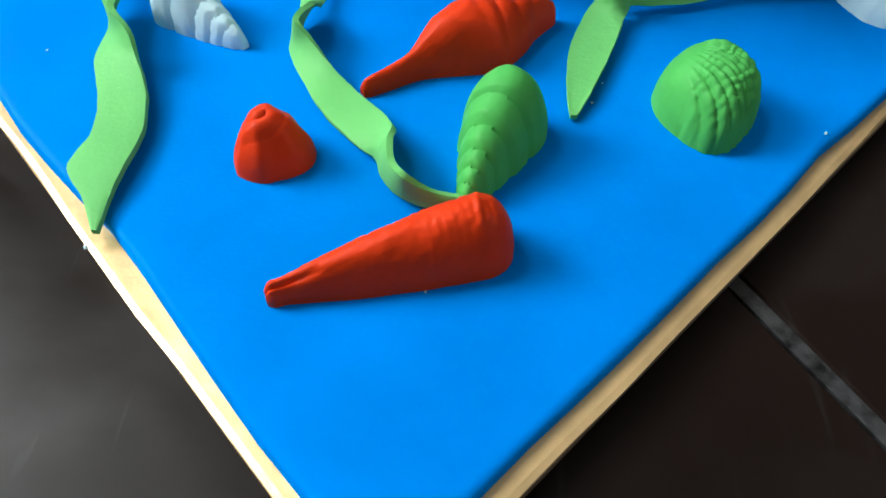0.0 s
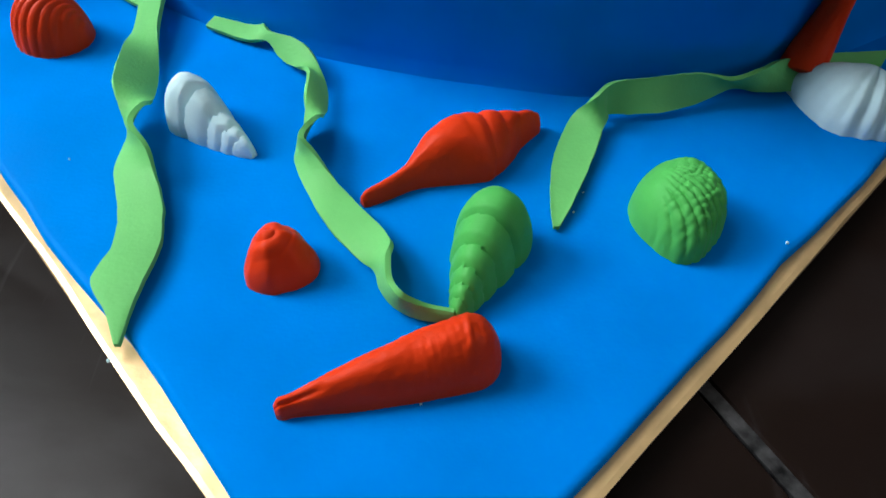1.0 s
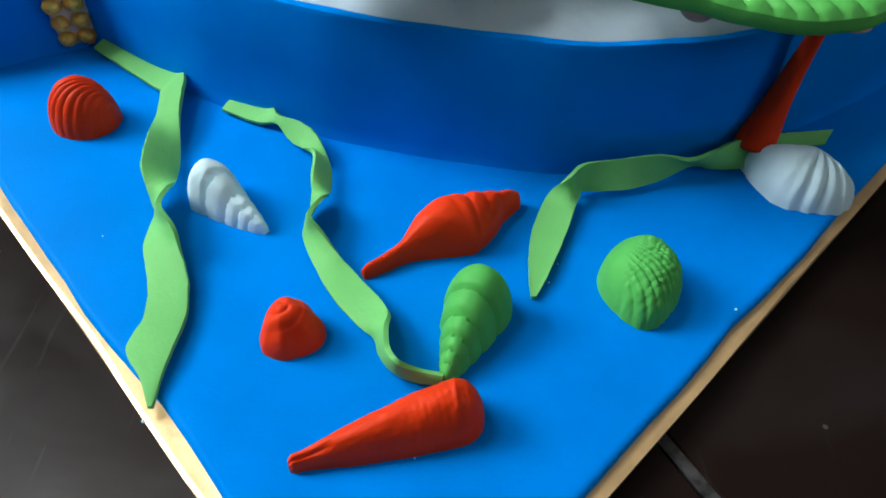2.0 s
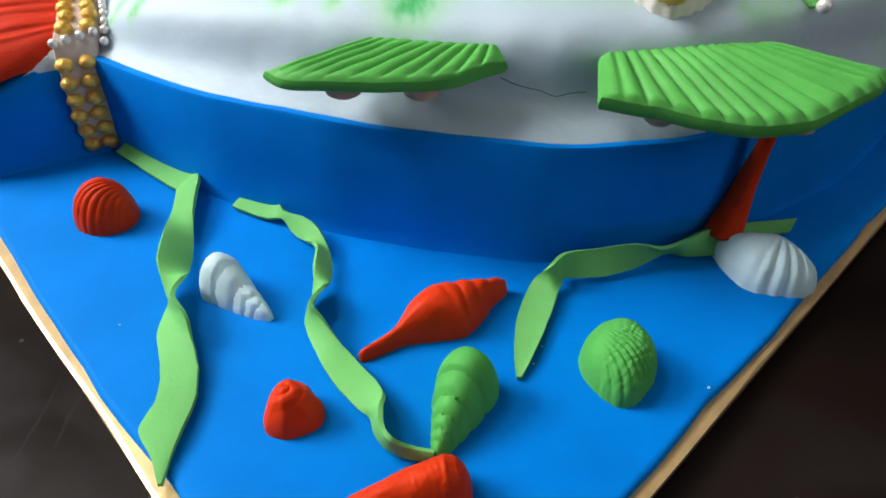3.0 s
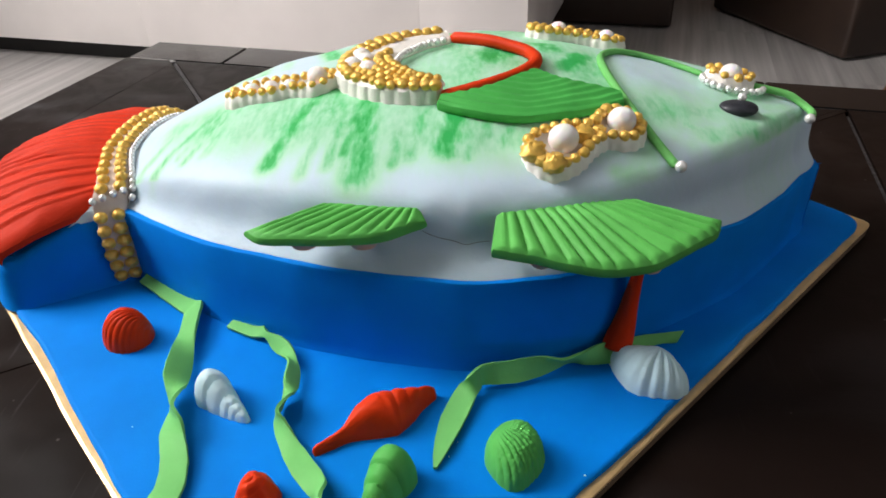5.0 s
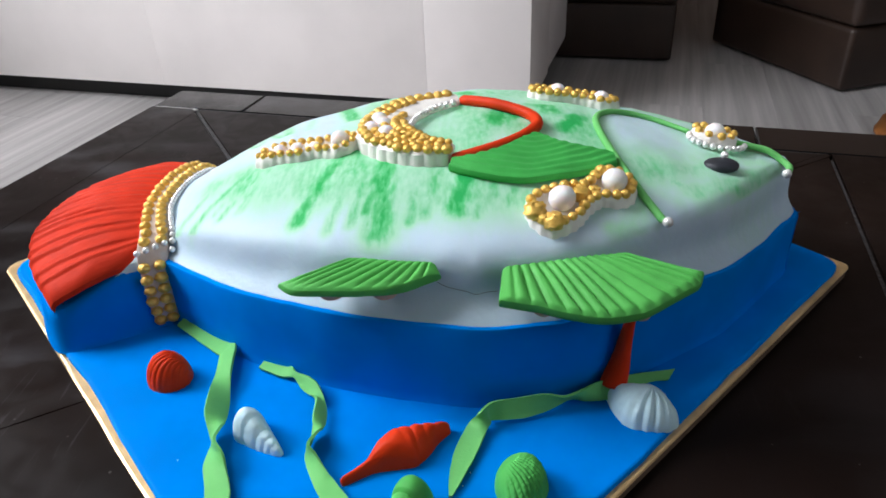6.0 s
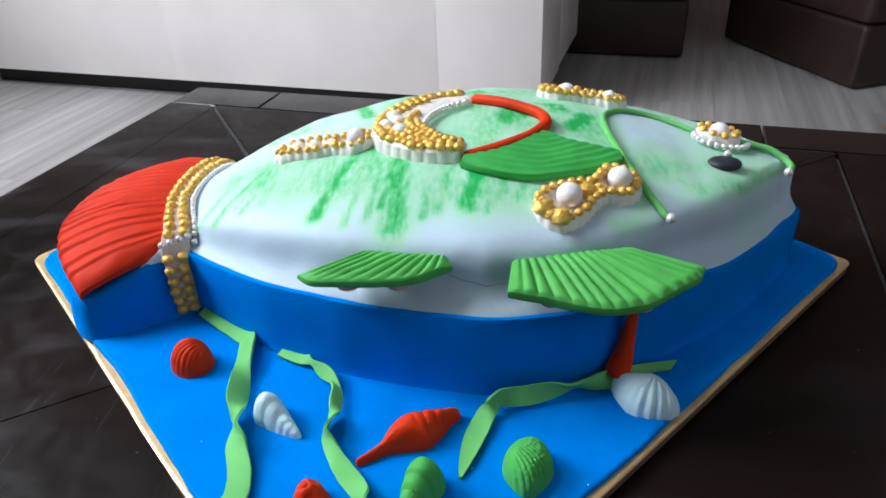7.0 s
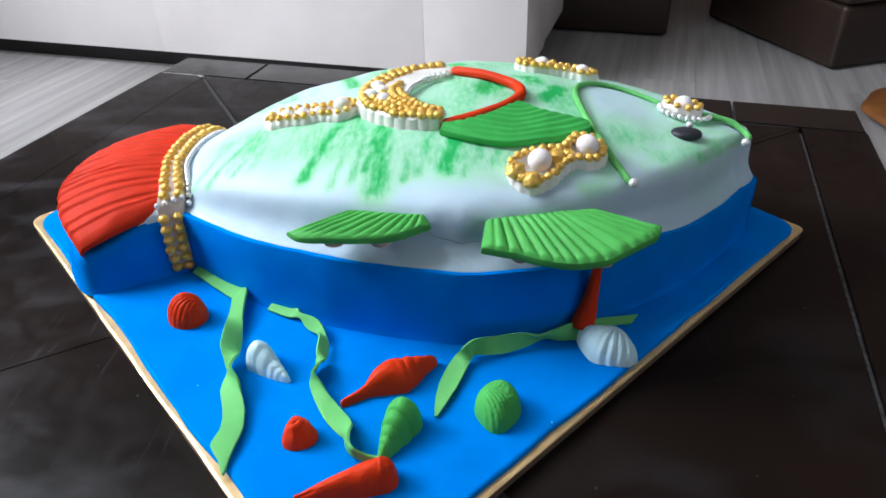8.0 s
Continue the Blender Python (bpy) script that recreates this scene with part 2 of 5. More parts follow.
def part(name, shape, mat, parent, label="", smooth=True):
    """One mesh part, given in world places, under a thing or under a part of it."""
    verts, faces = shape
    o = ORIGIN[parent.name]
    ob = new(name, mesh_data(name, [Vector(v) - o for v in verts], faces, mat, smooth))
    ob.parent = parent
    ORIGIN[ob.name] = o
    return tagged(ob, label)


def single(name, shape, mat, origin, label, category, group="", kind="", smooth=True):
    """A thing that is one mesh."""
    verts, faces = shape
    o = Vector(origin)
    ob = new(name, mesh_data(name, [Vector(v) - o for v in verts], faces, mat, smooth))
    ob.location = o
    ORIGIN[ob.name] = o
    return tagged(ob, label, category, group, kind)


def piece(name, me, parent, place, turn=0.0, scale=1.0, label=""):
    """One of many alike pieces on shared mesh data."""
    ob = new(name, me)
    ob.parent = parent
    ob.location = Vector(place) - ORIGIN[parent.name]
    ob.rotation_euler = (0, 0, turn)
    ob.scale = (scale, scale, scale)
    return tagged(ob, label)


def grid_faces(n, m, wrap=False, base=0):
    out = []
    for i in range(n - 1):
        for j in range(m if wrap else m - 1):
            k = (j + 1) % m
            out.append((base + i * m + j, base + i * m + k, base + (i + 1) * m + k, base + (i + 1) * m + j))
    return out


def smooth_line(points, count):
    """Catmull-Rom through rows of numbers, resampled to count rows."""
    p = np.array(points, float)
    p = np.vstack([2 * p[0] - p[1], p, 2 * p[-1] - p[-2]])
    t = np.linspace(0, len(p) - 3 - 1e-9, count)
    i, f = t.astype(int), (t % 1)[:, None]
    a, b, c, d = p[i], p[i + 1], p[i + 2], p[i + 3]
    return 0.5 * (2 * b + (c - a) * f + (2 * a - 5 * b + 4 * c - d) * f**2 + (3 * b - a - 3 * c + d) * f**3)


def slab(top, down):
    """A closed sheet: a grid of places and the same grid moved by down."""
    n, m, _ = top.shape
    v = np.concatenate([top.reshape(-1, 3), (top + down).reshape(-1, 3)])
    f = [tuple(reversed(q)) for q in grid_faces(n, m)] + grid_faces(n, m, base=n * m)
    rim = [i * m for i in range(n)] + [(n - 1) * m + j for j in range(1, m)] + [i * m + m - 1 for i in range(n - 2, -1, -1)] + [j for j in range(m - 2, 0, -1)]
    for a, b in zip(rim, rim[1:] + rim[:1]):
        f.append((a, b, b + n * m, a + n * m))
    return v, f


def pillow(top, down, bulge):
    """A slab whose rim is rounded: the edge swells outwards between its two faces."""
    n, m, _ = top.shape
    count = n * m
    v = [tuple(p) for p in top.reshape(-1, 3)] + [tuple(p) for p in (top + down).reshape(-1, 3)]
    f = [tuple(reversed(q)) for q in grid_faces(n, m)] + grid_faces(n, m, base=count)
    rim = [(i, 0) for i in range(n)] + [(n - 1, j) for j in range(1, m)] + [(i, m - 1) for i in range(n - 2, -1, -1)] + [(0, j) for j in range(m - 2, 0, -1)]
    levels = [(0.15, 0.55), (0.4, 1.0), (0.65, 0.9), (0.88, 0.5)]
    for i, j in rim:
        inner = top[min(max(i, 2), n - 3), min(max(j, 2), m - 3)]
        out = top[i, j] - inner
        out = out / (np.linalg.norm(out) + 1e-9)
        for h, k in levels:
            v.append(tuple(top[i, j] + down * h + out * bulge * k))
    k = len(levels)
    for a in range(len(rim)):
        b = (a + 1) % len(rim)
        ia, ib = rim[a][0] * m + rim[a][1], rim[b][0] * m + rim[b][1]
        ladder_a = [ia] + [2 * count + a * k + q for q in range(k)] + [ia + count]
        ladder_b = [ib] + [2 * count + b * k + q for q in range(k)] + [ib + count]
        for q in range(k + 1):
            f.append((ladder_a[q], ladder_b[q], ladder_b[q + 1], ladder_a[q + 1]))
    return v, f


def tube(points, radius, sides=10, count=60, taper=None):
    """A rope through the points with rounded ends."""
    p = smooth_line(points, count)
    d = np.gradient(p, axis=0)
    d /= np.linalg.norm(d, axis=1)[:, None]
    side = np.cross(d, (0, 0, 1.0))
    side /= np.linalg.norm(side, axis=1)[:, None] + 1e-9
    up = np.cross(side, d)
    s = np.linspace(0, 1, count)
    r = radius * (np.interp(s, *taper) if taper else np.ones(count))
    length = np.linalg.norm(np.diff(p, axis=0), axis=1).sum()
    end = np.minimum(s, 1 - s) * length
    r = r * np.sqrt(1 - (1 - np.clip(end / radius, 0, 1)) ** 2 + 1e-4)
    a = np.linspace(0, 2 * np.pi, sides, endpoint=False)
    v = p[:, None] + r[:, None, None] * (np.cos(a)[None, :, None] * side[:, None] + np.sin(a)[None, :, None] * up[:, None])
    f = grid_faces(count, sides, wrap=True)
    f += [tuple(range(sides)), tuple(reversed(range((count - 1) * sides, count * sides)))]
    return v.reshape(-1, 3), f


def box(u0, v0, z0, u1, v1, z1, bevel=0.0, turned=True, segments=2):
    """A box in the room's axes, with rounded edges."""
    bm = bmesh.new()
    bmesh.ops.create_cube(bm, size=1.0)
    for w in bm.verts:
        w.co = Vector(((u0 + u1) / 2 + w.co.x * (u1 - u0), (v0 + v1) / 2 + w.co.y * (v1 - v0), (z0 + z1) / 2 + w.co.z * (z1 - z0)))
    if bevel:
        bmesh.ops.bevel(bm, geom=list(bm.edges), offset=bevel, segments=segments, affect="EDGES", profile=0.6)
    bm.verts.index_update()
    verts = [uv(*w.co) if turned else w.co.copy() for w in bm.verts]
    faces = [tuple(w.index for w in f.verts) for f in bm.faces]
    bm.free()
    return verts, faces


def joined(*shapes):
    verts, faces = [], []
    for v, f in shapes:
        k = len(verts)
        verts += [tuple(p) for p in v]
        faces += [tuple(i + k for i in q) for q in f]
    return verts, faces


def ball(r, rings=8, sides=12, squash=1.0, lump=0.0):
    v, f = [(0, 0, -r * squash)], []
    for i in range(1, rings):
        t = math.pi * i / rings
        for j in range(sides):
            a = 2 * math.pi * j / sides
            k = r * (1 + lump * noise.noise((3 * math.cos(a), 3 * math.sin(a), 3 * t)))
            v.append((k * math.sin(t) * math.cos(a), k * math.sin(t) * math.sin(a), -k * squash * math.cos(t)))
    v.append((0, 0, r * squash))
    last = len(v) - 1
    f += [(0, 1 + (j + 1) % sides, 1 + j) for j in range(sides)]
    for i in range(rings - 2):
        for j in range(sides):
            k = (j + 1) % sides
            f.append((1 + i * sides + j, 1 + i * sides + k, 1 + (i + 1) * sides + k, 1 + (i + 1) * sides + j))
    b = 1 + (rings - 2) * sides
    f += [(b + j, b + (j + 1) % sides, last) for j in range(sides)]
    return v, f


def mesh_of(name, shape, mat):
    return mesh_data(name, *shape, mat)


# ---- the room ----
U0, U1, V0, V1, CEILING = -2.30, 2.60, -2.20, 3.60, 2.60
floor = single("floor", box(U0 - 0.2, V0 - 0.2, -0.12, U1 + 0.2, V1 + 0.2, -0.012), DARKWALL, (0, 0, 0), "pale grey oak laminate floor", "floor", kind="structure", smooth=False)
single("ceiling", box(U0 - 0.2, V0 - 0.2, CEILING, U1 + 0.2, V1 + 0.2, CEILING + 0.15), CEIL, uv(0, 0, CEILING), "plain white painted ceiling", "ceiling", kind="structure", smooth=False)
# walls stand out of view; their tones steer bounce light and reflections
single("wall_north", box(U0 - 0.15, V1, 0, U1 + 0.15, V1 + 0.15, CEILING), DARKWALL, uv(0, V1), "unseen taupe wall behind the seats, toned for the table's reflection", "wall", kind="structure", smooth=False)
single("wall_south", box(U0 - 0.15, V0 - 0.15, 0, U1 + 0.15, V0, CEILING), FILLWALL, uv(0, V0), "unseen dim wall opposite the sofa, toned to limit fill", "wall", kind="structure", smooth=False)
# opening for an unseen window, added to go with the east fill
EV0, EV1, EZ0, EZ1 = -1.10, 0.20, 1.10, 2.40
single("wall_east", joined(box(U1, V0, 0, U1 + 0.15, EV0, CEILING), box(U1, EV1, 0, U1 + 0.15, V1, CEILING), box(U1, EV0, 0, U1 + 0.15, EV1, EZ0), box(U1, EV0, EZ1, U1 + 0.15, EV1, CEILING)), DEEPWALL, uv(U1, 0), "unseen dark brown wall, toned for the table's reflection", "wall", kind="structure", smooth=False)
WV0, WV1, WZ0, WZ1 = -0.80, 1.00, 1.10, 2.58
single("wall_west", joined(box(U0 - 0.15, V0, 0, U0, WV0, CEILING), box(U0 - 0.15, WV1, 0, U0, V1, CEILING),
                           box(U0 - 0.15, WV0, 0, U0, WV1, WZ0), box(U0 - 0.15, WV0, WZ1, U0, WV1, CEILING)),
       WALL, uv(U0, 0), "unseen dim wall with a wide window, toned for the table's reflection", "wall", kind="structure", smooth=False)
window = thing("window_1", uv(U0, 0, WZ0), "wide white framed window in the painted wall", "window", kind="structure")
part("window_frame", joined(box(U0 - 0.10, WV0, WZ0, U0 - 0.04, WV1, WZ0 + 0.05, 0.004), box(U0 - 0.10, WV0, WZ1 - 0.05, U0 - 0.04, WV1, WZ1, 0.004),
                            box(U0 - 0.10, WV0, WZ0 + 0.05, U0 - 0.04, WV0 + 0.05, WZ1 - 0.05, 0.004), box(U0 - 0.10, WV1 - 0.05, WZ0 + 0.05, U0 - 0.04, WV1, WZ1 - 0.05, 0.004),
                            box(U0 - 0.10, 0.07, WZ0 + 0.05, U0 - 0.04, 0.13, WZ1 - 0.05, 0.004)), CEIL, window, "white painted frame", smooth=False)
part("window_sill", box(U0 - 0.03, WV0 - 0.05, WZ0 - 0.03, U0 + 0.10, WV1 + 0.05, WZ0, 0.006), CEIL, window, smooth=False)
for a, b in ((WV0 + 0.05, 0.07), (0.13, WV1 - 0.05)):
    pane = part("pane", box(U0 - 0.075, a, WZ0 + 0.05, U0 - 0.069, b, WZ1 - 0.05), GLASS, window, smooth=False)
    pane.visible_shadow = False

# unseen window, made up as the place of the east fill
fill_window = thing("fill_window_2", uv(U1, -0.45, EZ0), "unseen small white framed window, added for the east fill light", "window", kind="structure")
part("window_frame", joined(box(U1 + 0.04, EV0, EZ0, U1 + 0.10, EV1, EZ0 + 0.05, 0.004), box(U1 + 0.04, EV0, EZ1 - 0.05, U1 + 0.10, EV1, EZ1, 0.004),
                            box(U1 + 0.04, EV0, EZ0 + 0.05, U1 + 0.10, EV0 + 0.05, EZ1 - 0.05, 0.004), box(U1 + 0.04, EV1 - 0.05, EZ0 + 0.05, U1 + 0.10, EV1, EZ1 - 0.05, 0.004)), CEIL, fill_window, "white painted frame", smooth=False)
pane = part("pane", box(U1 + 0.069, EV0 + 0.05, EZ0 + 0.05, U1 + 0.075, EV1 - 0.05, EZ1 - 0.05), GLASS, fill_window, smooth=False)
pane.visible_shadow = False

# unseen flat square lamp, added on the ceiling for the light the table mirrors
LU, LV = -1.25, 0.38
ceiling_lamp = thing("added_ceiling_light", uv(LU, LV, CEILING), "unseen flat square opal ceiling light, added above the overhead fill", "lamp", kind="structure")
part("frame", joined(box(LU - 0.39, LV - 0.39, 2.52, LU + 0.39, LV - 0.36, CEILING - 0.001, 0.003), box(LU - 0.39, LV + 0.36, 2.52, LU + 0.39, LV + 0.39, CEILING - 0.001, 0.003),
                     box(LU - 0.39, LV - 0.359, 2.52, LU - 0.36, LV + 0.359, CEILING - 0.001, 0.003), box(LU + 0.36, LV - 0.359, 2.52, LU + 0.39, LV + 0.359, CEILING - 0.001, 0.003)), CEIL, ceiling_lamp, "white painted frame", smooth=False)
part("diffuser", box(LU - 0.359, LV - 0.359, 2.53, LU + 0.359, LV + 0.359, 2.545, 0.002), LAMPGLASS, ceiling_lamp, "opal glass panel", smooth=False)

# ---- coffee table ----
TU0, TU1, TV0, TV1, TZ = -0.49, 0.277, -0.125, 0.640, 0.450
FU0, FU1, FV0, FV1 = -0.433, 0.218, -0.066, 0.584
table = thing("coffee_table", uv((TU0 + TU1) / 2, (TV0 + TV1) / 2, 0), "square dark lacquered coffee table with inlaid metal lines", "table")


def plate(corners, z1, thick):
    """A flat plate with eased top edges from corners in the room's axes."""
    c = [Vector((a, b, 0)) for a, b in corners]
    mid = sum(c, Vector()) / len(c)
    rings = [(z1 - thick, 0.0), (z1 - 0.001, 0.0), (z1, 0.001)]
    verts, faces, n = [], [], len(c)
    for z, ease in rings:
        for p in c:
            q = p + (mid - p).normalized() * ease * 1.4
            verts.append(uv(q.x, q.y, z))
    for r in range(2):
        for j in range(n):
            k = (j + 1) % n
            faces.append((r * n + j, r * n + k, (r + 1) * n + k, (r + 1) * n + j))
    faces += [tuple(reversed(range(n))), tuple(range(2 * n, 3 * n))]
    return verts, faces


CUM, CVM, DIAG = -0.1110, 0.2555, 0.2045
for corners in (((FU0, FV1), (FU1, FV1), (CUM, CVM)), ((FU1, FV1), (FU1, FV0), (DIAG, FV0), (CUM, CVM)), ((DIAG, FV0), (FU0, FV0), (CUM, CVM)), ((FU0, FV0), (FU0, FV1), (CUM, CVM))):
    m3 = sum((Vector(c) for c in corners), Vector((0, 0))) / len(corners)
    inner_corners = [m3 + (Vector(c) - m3) * (1 - 0.0150) for c in corners]
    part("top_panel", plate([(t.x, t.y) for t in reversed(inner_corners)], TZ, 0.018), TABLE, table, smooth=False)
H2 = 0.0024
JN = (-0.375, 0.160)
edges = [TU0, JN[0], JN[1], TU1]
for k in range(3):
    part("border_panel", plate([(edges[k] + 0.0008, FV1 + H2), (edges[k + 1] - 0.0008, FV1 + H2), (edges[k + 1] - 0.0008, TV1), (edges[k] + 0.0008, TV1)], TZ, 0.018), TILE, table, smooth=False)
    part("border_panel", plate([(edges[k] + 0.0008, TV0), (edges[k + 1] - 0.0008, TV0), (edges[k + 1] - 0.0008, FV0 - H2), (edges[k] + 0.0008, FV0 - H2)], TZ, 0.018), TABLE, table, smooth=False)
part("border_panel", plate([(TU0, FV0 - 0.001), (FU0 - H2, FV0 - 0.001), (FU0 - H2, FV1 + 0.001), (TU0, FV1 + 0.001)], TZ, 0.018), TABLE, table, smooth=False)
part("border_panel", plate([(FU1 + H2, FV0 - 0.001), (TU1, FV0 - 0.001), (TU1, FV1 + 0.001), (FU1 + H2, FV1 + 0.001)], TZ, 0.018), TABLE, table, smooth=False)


def strip(a, b, width, sunk=0.0006):
    d = (Vector(b) - Vector(a)).normalized() * width / 2
    n = Vector((-d.y, d.x))
    return plate([tuple(Vector(a) - n), tuple(Vector(b) - n), tuple(Vector(b) + n), tuple(Vector(a) + n)], TZ - sunk, 0.012)


# back inlay: end with a painted reflection, then the dimmed run
part("inlay_line", strip((TU0 + 0.002, FV1), (FU0 + 0.002, FV1), 0.0042, 0.0002), LITSTRIP, table, "metal corner strip with its reflection in the colour", smooth=False)
part("inlay_line", strip((FU0 + 0.0025, FV1), (FU1, FV1), 0.0036, 0.0010), DIMSTRIP, table, "metal inlay in a dimmed tone", smooth=False)
part("inlay_line", strip((FU1, FV1 - 0.012), (FU1, FV0), 0.0022), STRIP, table, "dull metal inlay", smooth=False)
part("inlay_line", strip((FU0 + 0.004, FV1 - 0.004), (DIAG, FV0), 0.0036), STRIP, table, "dull metal inlay", smooth=False)
for a, b in (((FU1, FV0), (FU0, FV0)), ((CUM + 0.003, CVM + 0.003), (FU1, FV1))):
    part("inlay_line", strip(a, b, 0.0062, 0.0002), TABLE, table, "dark joint", smooth=False)
part("inlay_line", strip((FU0, FV0), (CUM - 0.003, CVM - 0.003), 0.0056, 0.0005), TABLE, table, "dark joint", smooth=False)
part("inlay_line", strip((FU0, FV0), (FU0, FV1 - 0.003), 0.0110, -0.0002), TABLE, table, "dark joint", smooth=False)
part("under_board", box(TU0 + 0.004, TV0 + 0.004, TZ - 0.055, TU1 - 0.004, TV1 - 0.004, TZ - 0.0185, 0.002), TABLE, table, smooth=False)
for lu in (TU0 + 0.01, TU1 - 0.07):
    for lv in (TV0 + 0.01, TV1 - 0.07):
        part("leg", box(lu, lv, 0, lu + 0.06, lv + 0.06, TZ - 0.055, 0.003), TABLE, table, smooth=False)

# ---- white sofa ----
SV = 1.717
sofa = thing("sofa", uv(-1.25, SV + 0.45, 0), "white leather sofa on a dark recessed base", "sofa")
seams = [-2.245, -1.391, -0.537, -0.253]
# unseen top and cushions raised to block the overhead lamp from the floor behind
for k, (a, b) in enumerate(zip(seams, seams[1:])):
    part("front_panel", box(a, SV, 0.062, b, SV + 0.30, 0.80, 0.0016, segments=2), LEATHER, sofa)
part("body", box(seams[0], SV + 0.301, 0.062, seams[-1] - 0.001, SV + 0.90, 0.78, 0.02, segments=3), LEATHER, sofa)
part("seat_cushion", box(seams[0] + 0.02, SV + 0.02, 0.801, -1.26, SV + 0.74, 0.93, 0.035, segments=4), LEATHER, sofa)
part("seat_cushion", box(-1.255, SV + 0.02, 0.801, seams[-1] - 0.02, SV + 0.74, 0.93, 0.035, segments=4), LEATHER, sofa)
part("plinth", box(seams[0] + 0.06, SV + 0.06, 0.0, seams[-1] - 0.06, SV + 0.85, 0.062), BLACK, sofa, "black recessed base", smooth=False)

# ---- dark brown armchairs ----
chair = thing("armchair", uv(-0.10, 2.75, 0), "dark brown leather armchair on the laminate floor", "armchair", "brown leather seats")
part("base", box(-0.45, 2.39, 0.006, 0.100, 3.05, 0.19, 0.016, segments=4), BROWN, chair)
part("seat_cushion", box(-0.455, 2.375, 0.192, 0.105, 3.0, 0.43, 0.03, segments=5), BROWN, chair)
part("backrest", box(-0.45, 3.001, 0.192, 0.100, 3.22, 0.85, 0.05, segments=4), BROWN, chair)


def turned_box(cu, cv, angle, *size, **kw):
    """A box turned about the corner cu, cv in the room's axes."""
    verts, faces = box(*size, turned=False, **kw)
    c, s = math.cos(angle), math.sin(angle)
    return [uv(cu + p[0] * c - p[1] * s, cv + p[0] * s + p[1] * c, p[2]) for p in verts], faces


A2 = radians(33)
lounge = thing("lounge_seat", uv(0.95, 2.65, 0), "wide dark brown leather lounge seat, turned towards the table", "armchair", "brown leather seats")
part("base", turned_box(0.572, 2.150, A2, 0, 0, 0.006, 0.95, 0.62, 0.185, bevel=0.016, segments=4), BROWN, lounge)
part("seat_cushion", turned_box(0.572, 2.150, A2, -0.008, -0.008, 0.187, 0.955, 0.62, 0.42, bevel=0.03, segments=5), BROWN, lounge)
part("backrest", turned_box(0.572, 2.150, A2, 0.76, 0.0, 0.422, 0.95, 0.62, 0.85, bevel=0.05, segments=4), BROWN, lounge)

# ---- unidentified orange-brown item at the table's far corner, shaped as a cushion ----
def cushion(u, v, r, h):
    verts, n, m = [], 14, 40
    for i in range(n):
        t = math.pi * i / (n - 1)
        for j in range(m):
            a = 2 * math.pi * j / m
            q = r * max(math.sin(t), 0.0) ** 0.6 * (1 + 0.03 * math.cos(8 * a))
            verts.append(uv(u + q * math.cos(a), v + q * math.sin(a), h / 2 - h / 2 * math.cos(t)))
    return verts, grid_faces(n, m, wrap=True)


single("orange_floor_item", cushion(0.785, 1.80, 0.190, 0.050), ORANGE, uv(0.765, 1.80, 0), "low round orange-brown item on the floor", "cushion")

# ---- cake board ----
BZ = 0.460
NEAR, LEFT, RIGHT = Vector((-0.0066, 0.0208)), Vector((-0.2935, 0.3322)), Vector((0.2872, 0.3176))
BACK = LEFT + RIGHT - NEAR


def rounded_outline(corners, radius, inset=0.0, wave=0.0, seed=0.0, steps=7, along=26):
    """A closed outline with rounded corners, drawn in by inset, with a hand-cut wave."""
    mid = sum(corners, Vector((0, 0))) / len(corners)
    out = []
    n = len(corners)
    half = (corners[0] - mid).length * 0.7071
    cs = [mid + (c - mid) * (1 - inset / half) for c in corners]
    for i in range(n):
        a, b, c = cs[i - 1], cs[i], cs[(i + 1) % n]
        near, far = (radius[i], radius[(i + 1) % n]) if isinstance(radius, tuple) else (radius, radius)
        p, q = b + (a - b).normalized() * near, b + (c - b).normalized() * near
        for k in range(steps):
            t = k / (steps - 1)
            out.append((1 - t) ** 2 * p + 2 * t * (1 - t) * b + t * t * q)
        d = cs[(i + 1) % n]
        q2 = d + (b - d).normalized() * far
        for k in range(1, along):
            out.append(q.lerp(q2, k / along))
    if wave:
        out = [p + (mid - p).normalized() * wave * (noise.noise((p.x * 22 + seed, p.y * 22, seed)) + 0.5 * noise.noise((p.x * 60, p.y * 60, seed))) for p in out]
    return out


def stack(rings):
    """A solid from outlines of equal count, each at its height."""
    n = len(rings[0][1])
    verts = [(p.x, p.y, z) for z, o in rings for p in o]
    faces = grid_faces(len(rings), n, wrap=True)
    return verts, faces + [tuple(reversed(range(n))), tuple(range((len(rings) - 1) * n, len(rings) * n))]


CORNERS = [NEAR, RIGHT, BACK, LEFT]
EDGE_R = (0.012, 0.007, 0.016, 0.013)
board = thing("cake_board", (0, 0.32, TZ), "square gold foil cake board covered with bright blue fondant", "cake board")
part("core", stack([(TZ + 0.0004, rounded_outline(CORNERS, EDGE_R)), (BZ - 0.0042, rounded_outline(CORNERS, EDGE_R))]), CARD, board, "rough brown card edge", smooth=False)
part("foil", stack([(BZ - 0.0044, rounded_outline(CORNERS, EDGE_R, -0.0004)), (BZ - 0.0034, rounded_outline(CORNERS, EDGE_R, -0.0003, 0.0011, 3)),
                    (BZ - 0.003, rounded_outline(CORNERS, EDGE_R, 0.001, 0.0011, 3))]), FOIL, board, "wrinkled gold foil", smooth=False)
INS, WV = 0.0036, 0.0020
